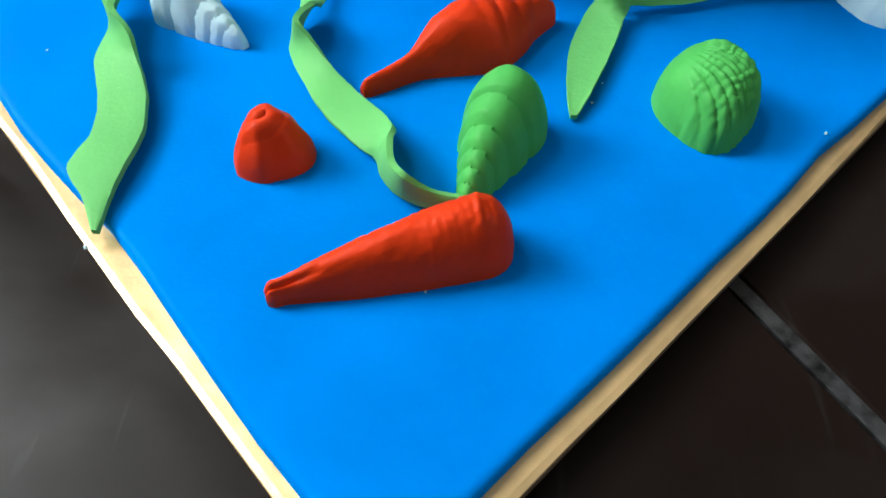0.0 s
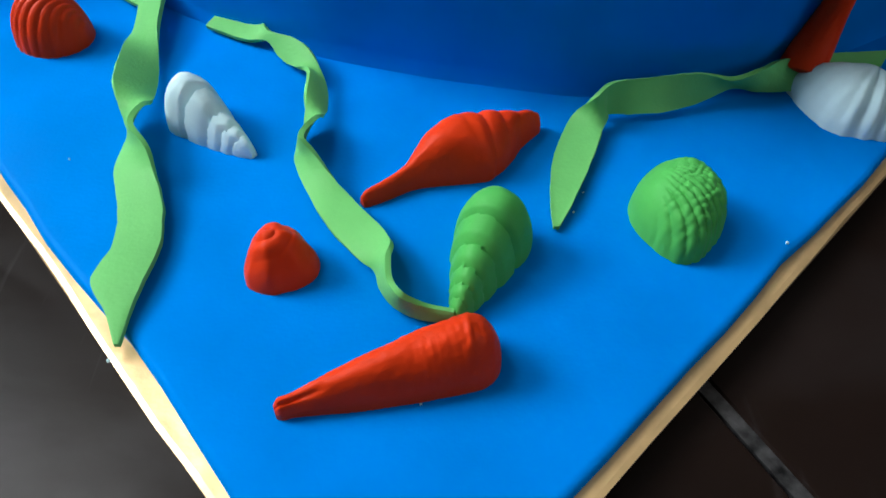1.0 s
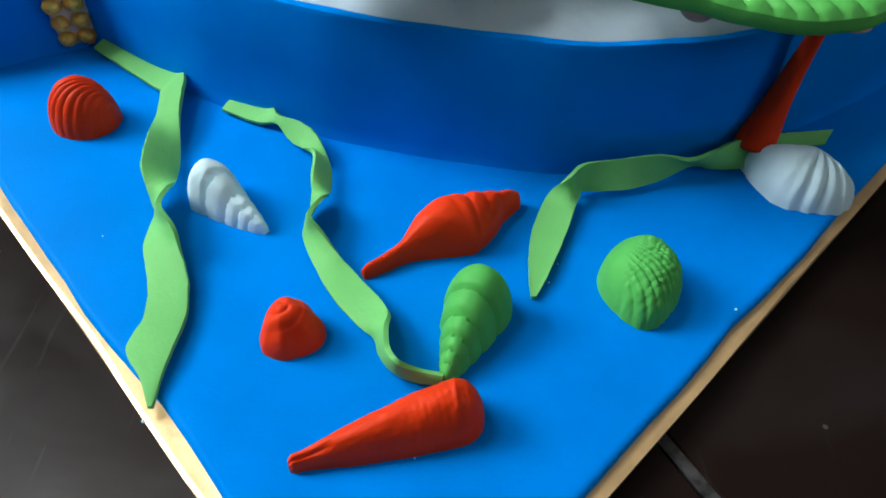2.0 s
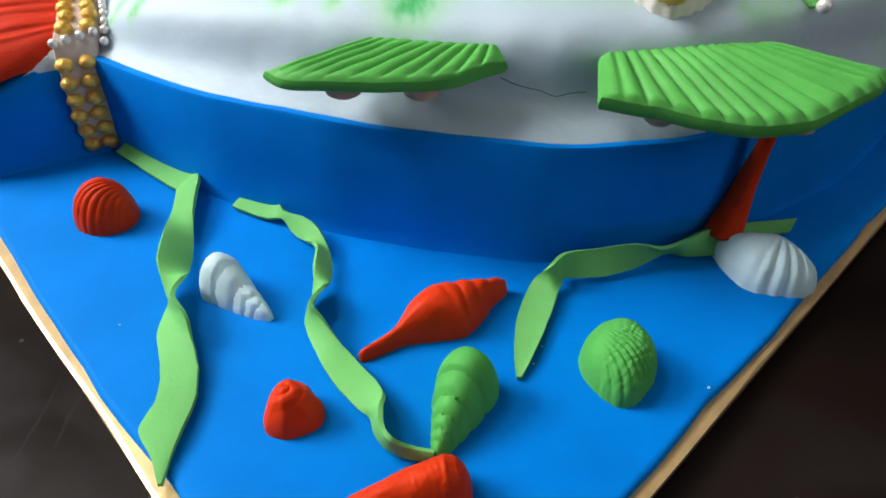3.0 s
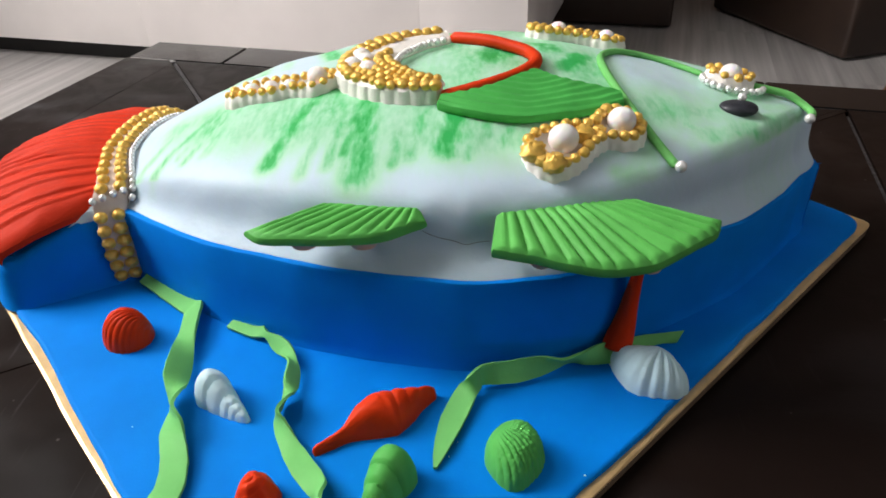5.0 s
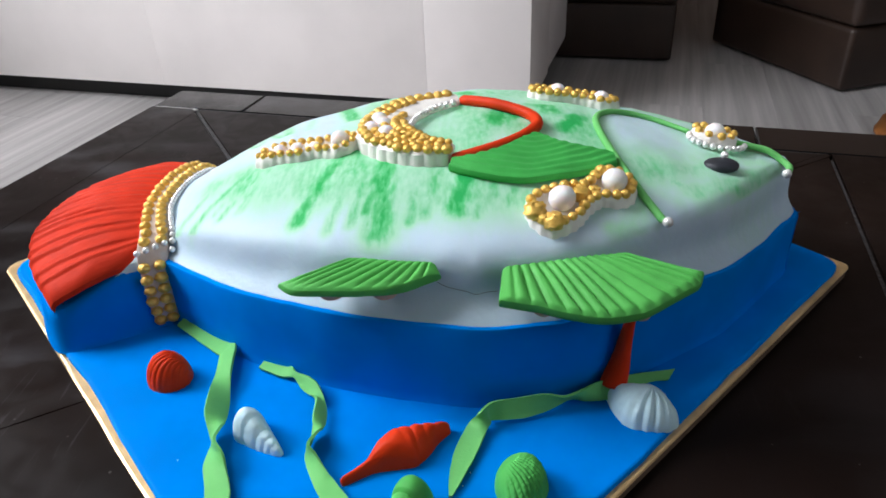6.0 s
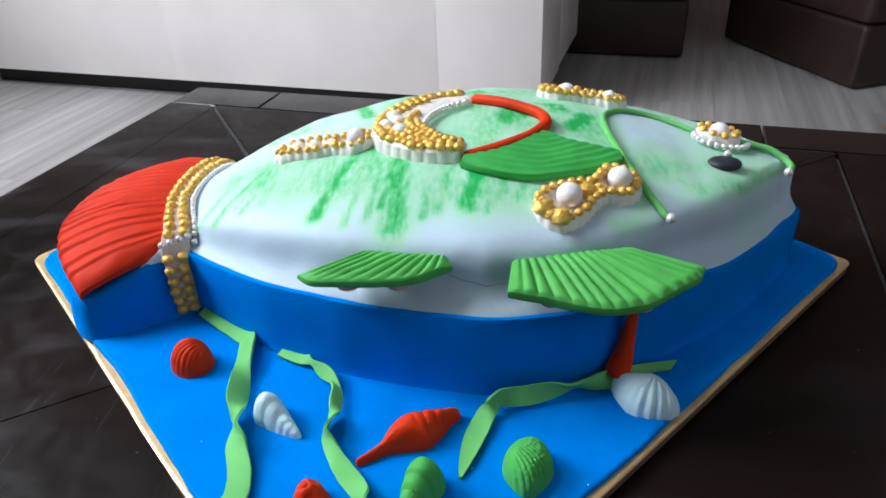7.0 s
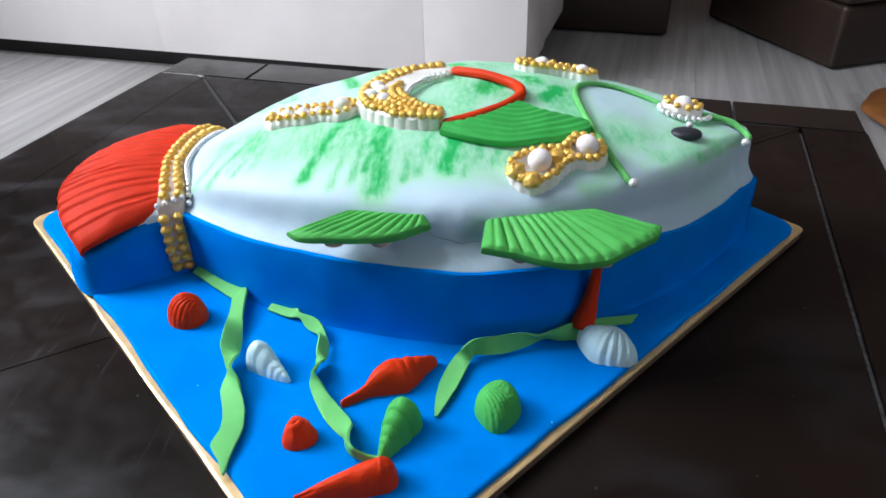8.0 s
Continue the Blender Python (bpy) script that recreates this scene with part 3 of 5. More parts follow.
part("fondant_sheet", stack([(BZ - 0.0032, rounded_outline(CORNERS, (0.018, 0.017, 0.032, 0.026), INS, WV, 7)), (BZ - 0.0012, rounded_outline(CORNERS, (0.018, 0.017, 0.032, 0.026), INS, WV, 7)),
                             (BZ - 0.0003, rounded_outline(CORNERS, (0.018, 0.017, 0.032, 0.026), INS + 0.0008, WV, 7)), (BZ, rounded_outline(CORNERS, (0.018, 0.017, 0.032, 0.026), INS + 0.0022, WV, 7))]), BLUE, board, "bright blue fondant sheet")

# ---- fish cake ----
AX = 0.322
OX = [-0.170, -0.148, -0.139, -0.118, -0.098, -0.081, -0.035, 0, 0.04, 0.06, 0.082, 0.107, 0.145, 0.18, 0.209, 0.228, 0.238, 0.252]
OW = [0.056, 0.0565, 0.0585, 0.074, 0.088, 0.099, 0.119, 0.128, 0.135, 0.134, 0.131, 0.122, 0.100, 0.077, 0.047, 0.025, 0.011, 0.0]
ZX = [-0.17, -0.15, -0.118, -0.078, -0.03, 0, 0.05, 0.1, 0.14, 0.168, 0.22, 0.252]
ZS = [0.506, 0.509, 0.522, 0.532, 0.538, 0.539, 0.540, 0.539, 0.538, 0.537, 0.533, 0.530]
ZC = [0.512, 0.516, 0.531, 0.545, 0.555, 0.5598, 0.5634, 0.5596, 0.553, 0.5465, 0.5375, 0.531]
FINE = np.linspace(-0.17, 0.252, 400)
KERNEL = np.hanning(21) / np.hanning(21).sum()


def eased(xs, ys):
    y = np.interp(FINE, xs, ys)
    return np.convolve(np.pad(y, 10, "edge"), KERNEL, "valid")


HALF, SHOULDER, CREST = eased(OX, OW), eased(ZX, ZS), eased(ZX, ZC)
HALF[-26:-9] = np.sqrt(np.linspace(1, 0, 17)) * HALF[-26]
HALF[-9:] = 0.0


def half_width(x):
    return np.interp(x, FINE, HALF)


def top_z(x, y):
    """Height of the fish's back."""
    w = np.maximum(half_width(x) - 0.016, 0.001)
    q = np.clip(np.abs(y - AX) / w, 0, 1)
    a, b = np.interp(x, FINE, SHOULDER), np.interp(x, FINE, CREST)
    return float(a + (b - a) * (1 - q**2))


CX = 0.04


def side_point(x, inset, side):
    w = half_width(x)
    inset = min(inset, 0.86 * (w + 0.012))
    return CX + (x - CX) * (1 - (0.42 * max(inset, 0) / 0.203 if x > CX else 0)), AX + side * (w * (1 - inset / (w + 0.012)))


# x, y from, x, y to, width, strength of the brush strokes on the near flank
STROKES = [(-0.118, 0.264, -0.096, 0.300, 0.0035, 0.6), (-0.100, 0.262, -0.084, 0.292, 0.003, 0.55), (-0.131, 0.272, -0.120, 0.290, 0.003, 0.5), (-0.020, 0.228, -0.016, 0.262, 0.0035, 0.6), (-0.126, 0.278, -0.110, 0.305, 0.004, 0.45), (-0.087, 0.262, -0.078, 0.30, 0.005, 0.5), (-0.0495, 0.238, -0.034, 0.292, 0.006, 0.85),
           (-0.0045, 0.222, -0.006, 0.285, 0.010, 0.8), (0.034, 0.232, 0.040, 0.262, 0.008, 0.95), (0.018, 0.230, 0.026, 0.27, 0.006, 0.55),
           (-0.032, 0.227, -0.026, 0.255, 0.004, 0.45), (0.052, 0.240, 0.056, 0.262, 0.006, 0.6), (0.122, 0.230, 0.128, 0.245, 0.010, 0.4),
           (0.158, 0.260, 0.212, 0.294, 0.011, 0.58), (0.140, 0.285, 0.172, 0.280, 0.012, 0.52), (0.056, 0.320, 0.064, 0.335, 0.014, 0.9),
           (0.098, 0.312, 0.106, 0.330, 0.010, 1.0), (0.090, 0.34, 0.08, 0.36, 0.012, 0.8), (0.02, 0.305, 0.035, 0.31, 0.014, 0.4), (-0.07, 0.26, -0.065, 0.29, 0.004, 0.3),
           (-0.012, 0.236, -0.010, 0.262, 0.005, 0.7), (0.010, 0.226, 0.012, 0.246, 0.005, 0.6), (-0.042, 0.262, -0.036, 0.285, 0.005, 0.9), (0.044, 0.226, 0.046, 0.240, 0.004, 0.5), (-0.105, 0.268, -0.098, 0.285, 0.003, 0.4),
           (0.060, 0.236, 0.066, 0.250, 0.005, 0.5), (0.176, 0.268, 0.196, 0.276, 0.005, 0.7), (0.150, 0.268, 0.160, 0.262, 0.004, 0.6), (0.190, 0.285, 0.206, 0.290, 0.006, 0.5), (0.110, 0.224, 0.122, 0.228, 0.005, 0.35), (0.150, 0.296, 0.172, 0.302, 0.012, 0.38), (0.200, 0.302, 0.214, 0.306, 0.009, 0.45), (0.186, 0.262, 0.205, 0.280, 0.008, 0.5), (0.128, 0.262, 0.150, 0.252, 0.007, 0.35)]


def brush_at(x, y):
    s = 0.0
    yy = y if y < AX + 0.03 else 2 * AX - y
    for x0, y0, x1, y1, w, k in STROKES:
        dx, dy = x1 - x0, y1 - y0
        t = min(max(((x - x0) * dx + (yy - y0) * dy) / (dx * dx + dy * dy), 0), 1)
        d = math.hypot(x - x0 - t * dx, yy - y0 - t * dy)
        s = max(s, (1.15 if x0 < 0.115 else 0.8) * k * math.exp(-((d / w) ** 2)) * (0.92 + 0.3 * noise.noise((x * 170, y * 60, 11))))
    inner = half_width(x) - abs(y - AX)
    wash = 0.52 * min(max((inner - 0.024) / 0.026, 0), 1)
    if x < -0.02:
        wash *= 1 - min(max((y - 0.306) / 0.02, 0), 1) * min(max((-0.02 - x) / 0.03, 0), 1)
    if x < -0.12:
        wash *= max(0, (x + 0.14) / 0.02)
    bare = min(max((x - 0.116) / 0.014, 0), 1) * min(max((0.190 - x) / 0.035, 0), 1) * min(max((y - 0.280) / 0.035, 0), 1)
    wash *= 1 - 0.85 * bare
    return max(s, wash * (0.88 + 0.45 * noise.noise((x * 60, y * 24, 4))))


def fish_back():
    n, m = 250, 75
    xs = -0.149 + 0.3884 * np.sin(np.linspace(0, np.pi / 2, n)) ** 0.9
    wall = [(0, -0.0005), (0.03, -0.0003), (0.06, 0.0004), (0.10, 0.0022), (0.14, 0.0044), (0.18, 0.0066), (0.22, 0.0085), (0.27, 0.0110), (0.34, 0.0132), (0.43, 0.0143), (0.56, 0.0140), (0.70, 0.0135), (0.80, 0.0138), (0.88, 0.0152), (0.95, 0.0165), (1.01, 0.0185), (1.055, 0.0212)]
    verts, brush = [], []
    for x in xs:
        zs = float(np.interp(x, FINE, SHOULDER))
        zb = 0.5075 - 0.0075 * min(max((x - 0.13) / 0.08, 0), 1) - 0.0062 * min(max((-0.05 - x) / 0.085, 0), 1)
        cols, ease = [], float(np.interp(x, [0.10, 0.20], [1.0, 0.8]))
        low = lambda f: ease + (float(np.interp(x, [0.17, 0.23], [1.04, 0.82])) - ease) * min(max((0.62 - f) / 0.2, 0), 1)
        for f, d in wall:
            cols.append((*side_point(x, d * low(f), -1), zb + (zs - zb) * f))
        a, b = side_point(x, 0.0240 * ease, -1), side_point(x, 0.0240 * ease, 1)
        for q in np.linspace(0, 1, m):
            y = a[1] + (b[1] - a[1]) * q
            zc = float(np.interp(x, FINE, CREST))
            zt = min(zs + 0.089 * (zs - zb), zc - 0.0005)
            cols.append((a[0], y, zt + (zc - zt) * (1 - (2 * q - 1) ** 2)))
        for f, d in reversed(wall):
            cols.append((*side_point(x, d * low(f), 1), zb + (zs - zb) * f))
        cols = np.array(cols)
        for _ in range(int(round(np.interp(x, [-0.10, 0.03, 0.10, 0.2], [14, 8, 5, 4])))):
            cols[1:-1] = (cols[:-2] + 2 * cols[1:-1] + cols[2:]) / 4
        for px, py, pz in cols:
            lump = 0.0010 * noise.noise((px * 24, py * 24, pz * 24)) + 0.0005 * noise.noise((px * 75, py * 75, pz * 60))
            verts.append((px, py - (lump if py < AX else -lump), pz + lump * (1 if pz > 0.512 else 0)))
            brush.append(brush_at(px, py) * (1.0 if pz > zs - 0.003 else 0.25))
    return (verts, grid_faces(n, m + 2 * len(wall))), brush


cake = thing("fish_cake", (0, AX, BZ), "large fish-shaped cake, pale blue brushed green, with red tail", "cake")
shape, brush = fish_back()
back = part("body", shape, FISH, cake, "pale blue fondant body with green brush strokes")
layer = back.data.attributes.new("brush", "FLOAT", "POINT")
layer.data.foreach_set("value", brush)


def wall_strip(line, rings, sag=0.0):
    """A wall along a line of (x, y) pairs with outward normals; rings of (outward, height)."""
    p = np.array(line)
    d = np.gradient(p, axis=0)
    nrm = np.stack([d[:, 1], -d[:, 0]], 1) / np.linalg.norm(d, axis=1)[:, None]
    verts = []
    for i in range(len(p)):
        wob = 0.0006 * noise.noise((p[i, 0] * 40, p[i, 1] * 40, 2))
        for o, z in rings:
            dip = 0.0075 * min(max((p[i, 0] - 0.13) / 0.08, 0), 1) + (sag * min(max((-0.160 - p[i, 0]) / 0.030, 0), 1) if sag else 0.0062 * min(max((-0.05 - p[i, 0]) / 0.085, 0), 1))
            verts.append((*(p[i] + nrm[i] * o), z + (wob - dip if z > 0.49 else 0)))
    return verts, [tuple(reversed(f)) for f in grid_faces(len(p), len(rings))]


XS = -0.149 + 0.3884 * np.sin(np.linspace(0, np.pi / 2, 130)) ** 0.9
loop = [(x, AX - half_width(x)) for x in XS] + [(x, AX + half_width(x)) for x in XS[-2::-1]]
part("base_wall", wall_strip(smooth_line(loop, 300), [(0.0030, BZ - 0.001), (0.0026, BZ + 0.0008), (0.0021, BZ + 0.0025), (0.0018, BZ + 0.006), (0.0018, 0.485), (0.0021, 0.5070), (0.0015, 0.5086), (0.0002, 0.5091), (-0.004, 0.5085)]), BLUE, cake, "deep blue fondant band round the base")

# tail
TAX = 0.3125
tail_near = [(-0.144, 0.2625), (-0.157, 0.2555), (-0.172, 0.2462), (-0.188, 0.2380), (-0.1975, 0.2365), (-0.2065, 0.2440), (-0.217, 0.2580), (-0.227, 0.2750), (-0.2335, 0.2960)]
tail_line = tail_near[::-1]
tail_line = [(x, 2 * TAX - y) for x, y in tail_near] + [(-0.2355, TAX)] + tail_line
tail_path = smooth_line(tail_line, 120)
part("tail_base", wall_strip(tail_path, [(0.0052, BZ - 0.001), (0.0044, BZ + 0.001), (0.0034, BZ + 0.005), (0.0018, 0.480), (0.0004, 0.4980), (-0.0012, 0.5003), (-0.006, 0.5008), (-0.014, 0.5013), (-0.030, 0.5018)], 0.0140), BLUE, cake, "deep blue tail base")


core_line = [p for p in tail_path if p[1] < TAX and p[0] > -0.173]
core_verts, core_faces = wall_strip(core_line, [(0.0, 0.4930), (-0.0004, 0.5010), (-0.0016, 0.5050), (-0.0040, 0.5062), (-0.0100, 0.5075), (-0.0250, 0.5080)], 1e-6)
core_verts = [(x, y, 0.4925 + (z - 0.4925) * min(max((x + 0.1735) / 0.018, -0.2), 1)) for x, y, z in core_verts]
part("tail_core", (core_verts, core_faces), ICE, cake, "pale blue layer under the tail fin")


def tail_fan():
    n, m = 50, 260
    top = np.zeros((n, m, 3))
    for i, r in enumerate(np.linspace(0, 1, n)):
        for j, a in enumerate(np.linspace(-1, 1, m)):
            x0, y0, z0 = -0.150, 0.3200 + (0.0535 if a < 0 else 0.0635) * a, 0.5170 - 0.0080 * a * a
            x1, y1 = -0.2380 + 0.0405 * a * a, 0.3115 + (0.0760 if a < 0 else 0.0785) * a
            z1 = 0.5050 - 0.0100 * a * a + 0.010 * max(a, 0)
            z = z0 + (z1 - z0) * r**1.25 + (0.0075 - 0.0050 * a * a) * math.sin(math.pi * r)
            w = 9.4 * (a + 0.04 * math.sin(5 * a) + 0.012 * math.sin(23 * a)) + 0.10 * r
            ph = w % 1.0
            step = min(ph / 0.16, 1) * (1 - 0.85 * ph)
            soft = 0.5 + 0.5 * math.cos(2 * math.pi * (ph - 0.3))
            near = min(max(0.75 - 0.8 * a, 0.25), 1)
            lift = 0.0026 * (0.35 + 0.65 * r) * near * (0.75 * step + 0.25 * soft - 0.5)
            brim = max(0.0, (abs(a) - 0.88) / 0.12) ** 2.2
            end = max(0.0, (r - 0.95) / 0.05) ** 2
            top[i, j] = (x0 + (x1 - x0) * r - 0.0009 * (step - 0.5) * r, y0 + (y1 - y0) * (r**0.72 if a < 0 else r) + 0.004 * a * math.sin(math.pi * r) * (0.4 if a < 0 else 1.0),
                         z + lift - 0.0050 * brim - 0.0030 * end + 0.0007 * noise.noise((a * 12, r * 5, 1)))
    return slab(top, np.array((0.0008, 0.0008, -0.0030)))


part("tail_fin", tail_fan(), TAIL_RED, cake, "coral red ribbed tail fin")

# jewelled band over the waist
BANDLINE = smooth_line([(0.2560, BZ + 0.001), (0.2540, 0.475), (0.2540, 0.492), (0.2565, 0.5040), (0.2650, 0.5110), (0.2820, 0.5150), (0.302, 0.5175), (0.322, 0.5185),
                        (0.342, 0.5175), (0.360, 0.5145), (0.374, 0.5090), (0.3810, 0.500), (0.3825, 0.485), (0.382, BZ + 0.001)], 90)


def band_point(k, x, lift=0.0):
    at = lambda q: np.array([np.interp(q, np.arange(90), BANDLINE[:, c]) for c in (0, 1)])
    d = at(min(k + 1, 89)) - at(max(k - 1, 0))
    p = at(k) + np.array([-d[1], d[0]]) / np.linalg.norm(d) * lift
    lean = -0.006 * math.sin(math.pi * min(max((p[0] - 0.256) / 0.125, 0), 1))
    low = min(max((0.509 - p[1]) / 0.010, 0), 1) if p[0] < 0.3 else 0
    x = -0.1495 + (x + 0.1495) * (1 - 0.18 * low) + 0.0052 * min(max((0.300 - p[0]) / 0.03, 0), 1)
    skew = 0.50 * (x + 0.1495) * min(max((0.290 - p[0]) / 0.03, -1), 1)
    return (x + lean, p[0] + 0.0015 + skew, p[1])


bx0, bx1 = -0.1575, -0.1415
bgrid = np.array([[band_point(k, x, 0.0022 - (0.0015 if e else 0)) for x, e in ((bx0, 1), (bx0 + 0.001, 0), ((bx0 + bx1) / 2, 0), (bx1 - 0.001, 0), (bx1, 1))] for k in range(90)])
inner = np.array([[band_point(k, x, -0.003) for x in (bx0, bx0 + 0.001, (bx0 + bx1) / 2, bx1 - 0.001, bx1)] for k in range(90)])
band = part("tail_band", slab(bgrid, inner - bgrid), BAND, cake, "beige band set with gold and silver beads")
GOLD_BEAD = mesh_of("gold_bead", ball(0.0039, 7, 11, 0.85, 0.10), GOLD)
GOLD_SMALL = mesh_of("gold_bead", ball(0.0028, 7, 11, 0.9, 0.10), GOLD)
GOLD_BLOB = mesh_of("gold_bead", ball(0.0052, 10, 16, 0.8, 0.34), GOLD)
SILVER_BEAD = mesh_of("silver_bead", ball(0.0020, 7, 11, 1.0), SILVER)
SILVER_SMALL = mesh_of("silver_bead", ball(0.0017, 7, 10, 1.0), SILVER)
lengths = np.r_[0, np.cumsum(np.linalg.norm(np.diff(BANDLINE, axis=0), axis=1))]
step, k_at = 0.0071, lambda s: float(np.interp(s, lengths, np.arange(90)))
s = 0.005
while s < lengths[-1] - 0.004:
    k = k_at(s)
    if abs(s - 0.0488) > 0.004:
        for col in (-0.1538, -0.1452):
            piece("gold_bead", GOLD_BEAD, band, band_point(k, col + random.uniform(-0.0006, 0.0006), 0.0026), random.uniform(0, 6), random.uniform(0.90, 1.0) if s < 0.045 else random.uniform(0.80, 0.90))
    s += step * (1.0 if s < 0.05 else 0.95)
for j, col in enumerate((-0.1565, -0.1522, -0.1475, -0.1430)):
    piece("silver_bead", SILVER_BEAD, band, band_point(k_at(0.0485 + 0.0008 * j), col, 0.0028))
s = 0.047
while s < lengths[-1] - 0.045:
    piece("silver_bead", SILVER_BEAD if s < 0.065 else SILVER_SMALL, band, band_point(k_at(s), bx1 + 0.0022, 0.0022 if s > 0.06 else 0.0015))
    s += 0.0050 if s < 0.062 else 0.0039


# fins
def fin_sheet(back_edge, front_edge, ribs, height, thick, along=False, n=120, m=30, slant=0.0, lip=0.0, bulge=0.0008):
    """A ribbed sheet between two edges; ribs run across it and die out in a smooth front lip, or lie along its front edge and are cut by its back edge."""
    b, f = smooth_line(back_edge, n), smooth_line(front_edge, n)
    top = np.zeros((n, m, 3))
    for i in range(n):
        s = i / (n - 1)
        wide = float(np.linalg.norm(f[i] - b[i]))
        for j in range(m):
            v = j / (m - 1)
            p = b[i] + (f[i] - b[i]) * v
            if along:
                ph = (1 - v) * wide / ribs
                rib = math.cos(2 * math.pi * ph)
                p = p + np.array((0, 0, height * 0.5 * rib * min(1, 8 * (1 - v)) - 0.0006 * max(0, v - 0.85) / 0.15))
            else:
                ph = (s + slant * v) * ribs
                rib = 2 * abs(math.sin(math.pi * ph)) ** 0.5 - 1
                fade = min(1, 0.35 + 4 * v, 12 * s, 12 * (1 - s)) * (min(1, max(0.0, 1 - v) / lip) if lip else 1)
                edge = min(s, 1 - s, v + 0.3, 1 - v) * 14
                p = p + np.array((0, 0, -height * (1 + 0.5 * s) * (0.5 - rib / 2 * fade) - 0.0010 * (1 - min(edge, 1)) ** 2))
            p = p + np.array((0, 0, 0.0004 * noise.noise((p[0] * 90, p[1] * 90, 3))))
            top[i, j] = p
    if along:
        d = np.gradient(b, axis=0)
        run = np.r_[0, np.cumsum(np.linalg.norm(np.diff(b, axis=0), axis=1))]
        for i in range(n):
            if b[i][0] < 0.079:
                nick = 0.0011 * (abs(math.sin(math.pi * run[i] / 0.0062)) ** 0.6 - 0.6)
                top[i, 0] += np.array((-d[i][1], d[i][0], 0)) / np.linalg.norm(d[i][:2]) * nick
    return pillow(top, np.array((0, 0.0008, -thick)), bulge)


fin_small = part("side_fin", fin_sheet([(-0.0205, 0.2095, 0.5362), (-0.0100, 0.2080, 0.5364), (0.0040, 0.2052, 0.5368), (0.0150, 0.2030, 0.5374), (0.0238, 0.2012, 0.5379)],
                                       [(-0.0515, 0.1985, 0.5300), (-0.0440, 0.1932, 0.5296), (-0.0300, 0.1912, 0.5302), (-0.0100, 0.1905, 0.5306), (0.0080, 0.1915, 0.5318), (0.0257, 0.1972, 0.5352)], 11, 0.0014, 0.0038, lip=0.25, bulge=0.0012), FIN, cake, "bright green ribbed side fin")
fin_big = part("side_fin", fin_sheet([(0.0562, 0.1975, 0.5375), (0.0720, 0.2008, 0.5375), (0.0880, 0.2042, 0.5375), (0.1020, 0.2075, 0.5375), (0.1165, 0.2102, 0.537)],
                                     [(0.0540, 0.1795, 0.5325), (0.0700, 0.1772, 0.5307), (0.0880, 0.1728, 0.5288), (0.1020, 0.1712, 0.5285), (0.1180, 0.1745, 0.529), (0.1345, 0.1835, 0.532), (0.1448, 0.1900, 0.5335), (0.1486, 0.1978, 0.5348)], 16, 0.0024, 0.0046, lip=0.06, bulge=0.0008), FIN, cake, "bright green ribbed side fin")


def peg(x, y, z0, z1, r):
    verts = []
    for z, q in ((z0, r * 0.7), (z0 + 0.0012, r), (z1, r)):
        verts += [(x + q * math.cos(2 * math.pi * j / 18), y + q * math.sin(2 * math.pi * j / 18), z) for j in range(18)]
    return verts, grid_faces(3, 18, wrap=True) + [tuple(reversed(range(18)))]


for x, y in ((-0.0268, 0.2000), (-0.0010, 0.2000)):
    part("fin_peg", peg(x, y, 0.5195, 0.5265, 0.0060), PEG, fin_small, "pink-beige support under the fin")
for x, y in ((0.0740, 0.1835), (0.1170, 0.1795), (0.1370, 0.1930)):
    part("fin_peg", peg(x, y, 0.5198 if x < 0.13 else 0.5225, 0.5262 if x < 0.13 else 0.5285, 0.0046), PEG, fin_big, "pink-beige support under the fin")


def on_back(points, lift):
    return [(x, y, top_z(x, y) + lift) for x, y in points]


part("back_fin", fin_sheet(on_back([(0.0315, 0.2645), (0.0435, 0.2660), (0.0583, 0.2730), (0.0765, 0.2890), (0.0884, 0.2825), (0.1000, 0.2790), (0.1185, 0.2760)], 0.0065),
                           on_back([(0.0300, 0.2600), (0.0430, 0.2530), (0.0577, 0.2490), (0.0715, 0.2486), (0.0860, 0.2530), (0.1050, 0.2600), (0.1190, 0.2690)], 0.0055), 0.0052, 0.0005, 0.0042, along=True, m=90, bulge=0.0008), DARKFIN, cake, "deep green ribbed fin lying on the back")

# red and green ropes
part("red_rope", tube(on_back([(0.0300, 0.2668), (0.0450, 0.2722), (0.0570, 0.2790), (0.0690, 0.2895), (0.0780, 0.3025), (0.0798, 0.3115), (0.0765, 0.3215), (0.0680, 0.3300), (0.0540, 0.3400), (0.0330, 0.3540)], 0.003), 0.0034), RED, cake, "red fondant rope loop")
bridle = part("bridle_rope", tube(on_back([(0.1380, 0.2318), (0.1310, 0.2475), (0.1250, 0.2640), (0.1200, 0.2830), (0.1165, 0.3050), (0.1165, 0.3270), (0.1230, 0.3430), (0.1350, 0.3520), (0.1510, 0.3520), (0.1660, 0.3430), (0.1760, 0.3330)], 0.0011), 0.0021, count=90, taper=([0, 0.5, 1], [1, 1, 0.7])), LEAF, cake, "thin green rope over the gills")
mouth = part("mouth_rope", tube(on_back([(0.1985, 0.3235), (0.2090, 0.3215), (0.2190, 0.3180), (0.2258, 0.3125), (0.2277, 0.3055), (0.2245, 0.2985)], 0.0014), 0.0020), LEAF, cake, "thin green rope over the mouth")
BEAD_MID = mesh_of("silver_bead", ball(0.0027, 8, 12, 1.0), SILVER)
piece("silver_bead", BEAD_MID, bridle, (0.1389, 0.2300, 0.5405))
piece("silver_bead", BEAD_MID, mouth, (0.2222, 0.2948, top_z(0.2222, 0.2948) + 0.002))

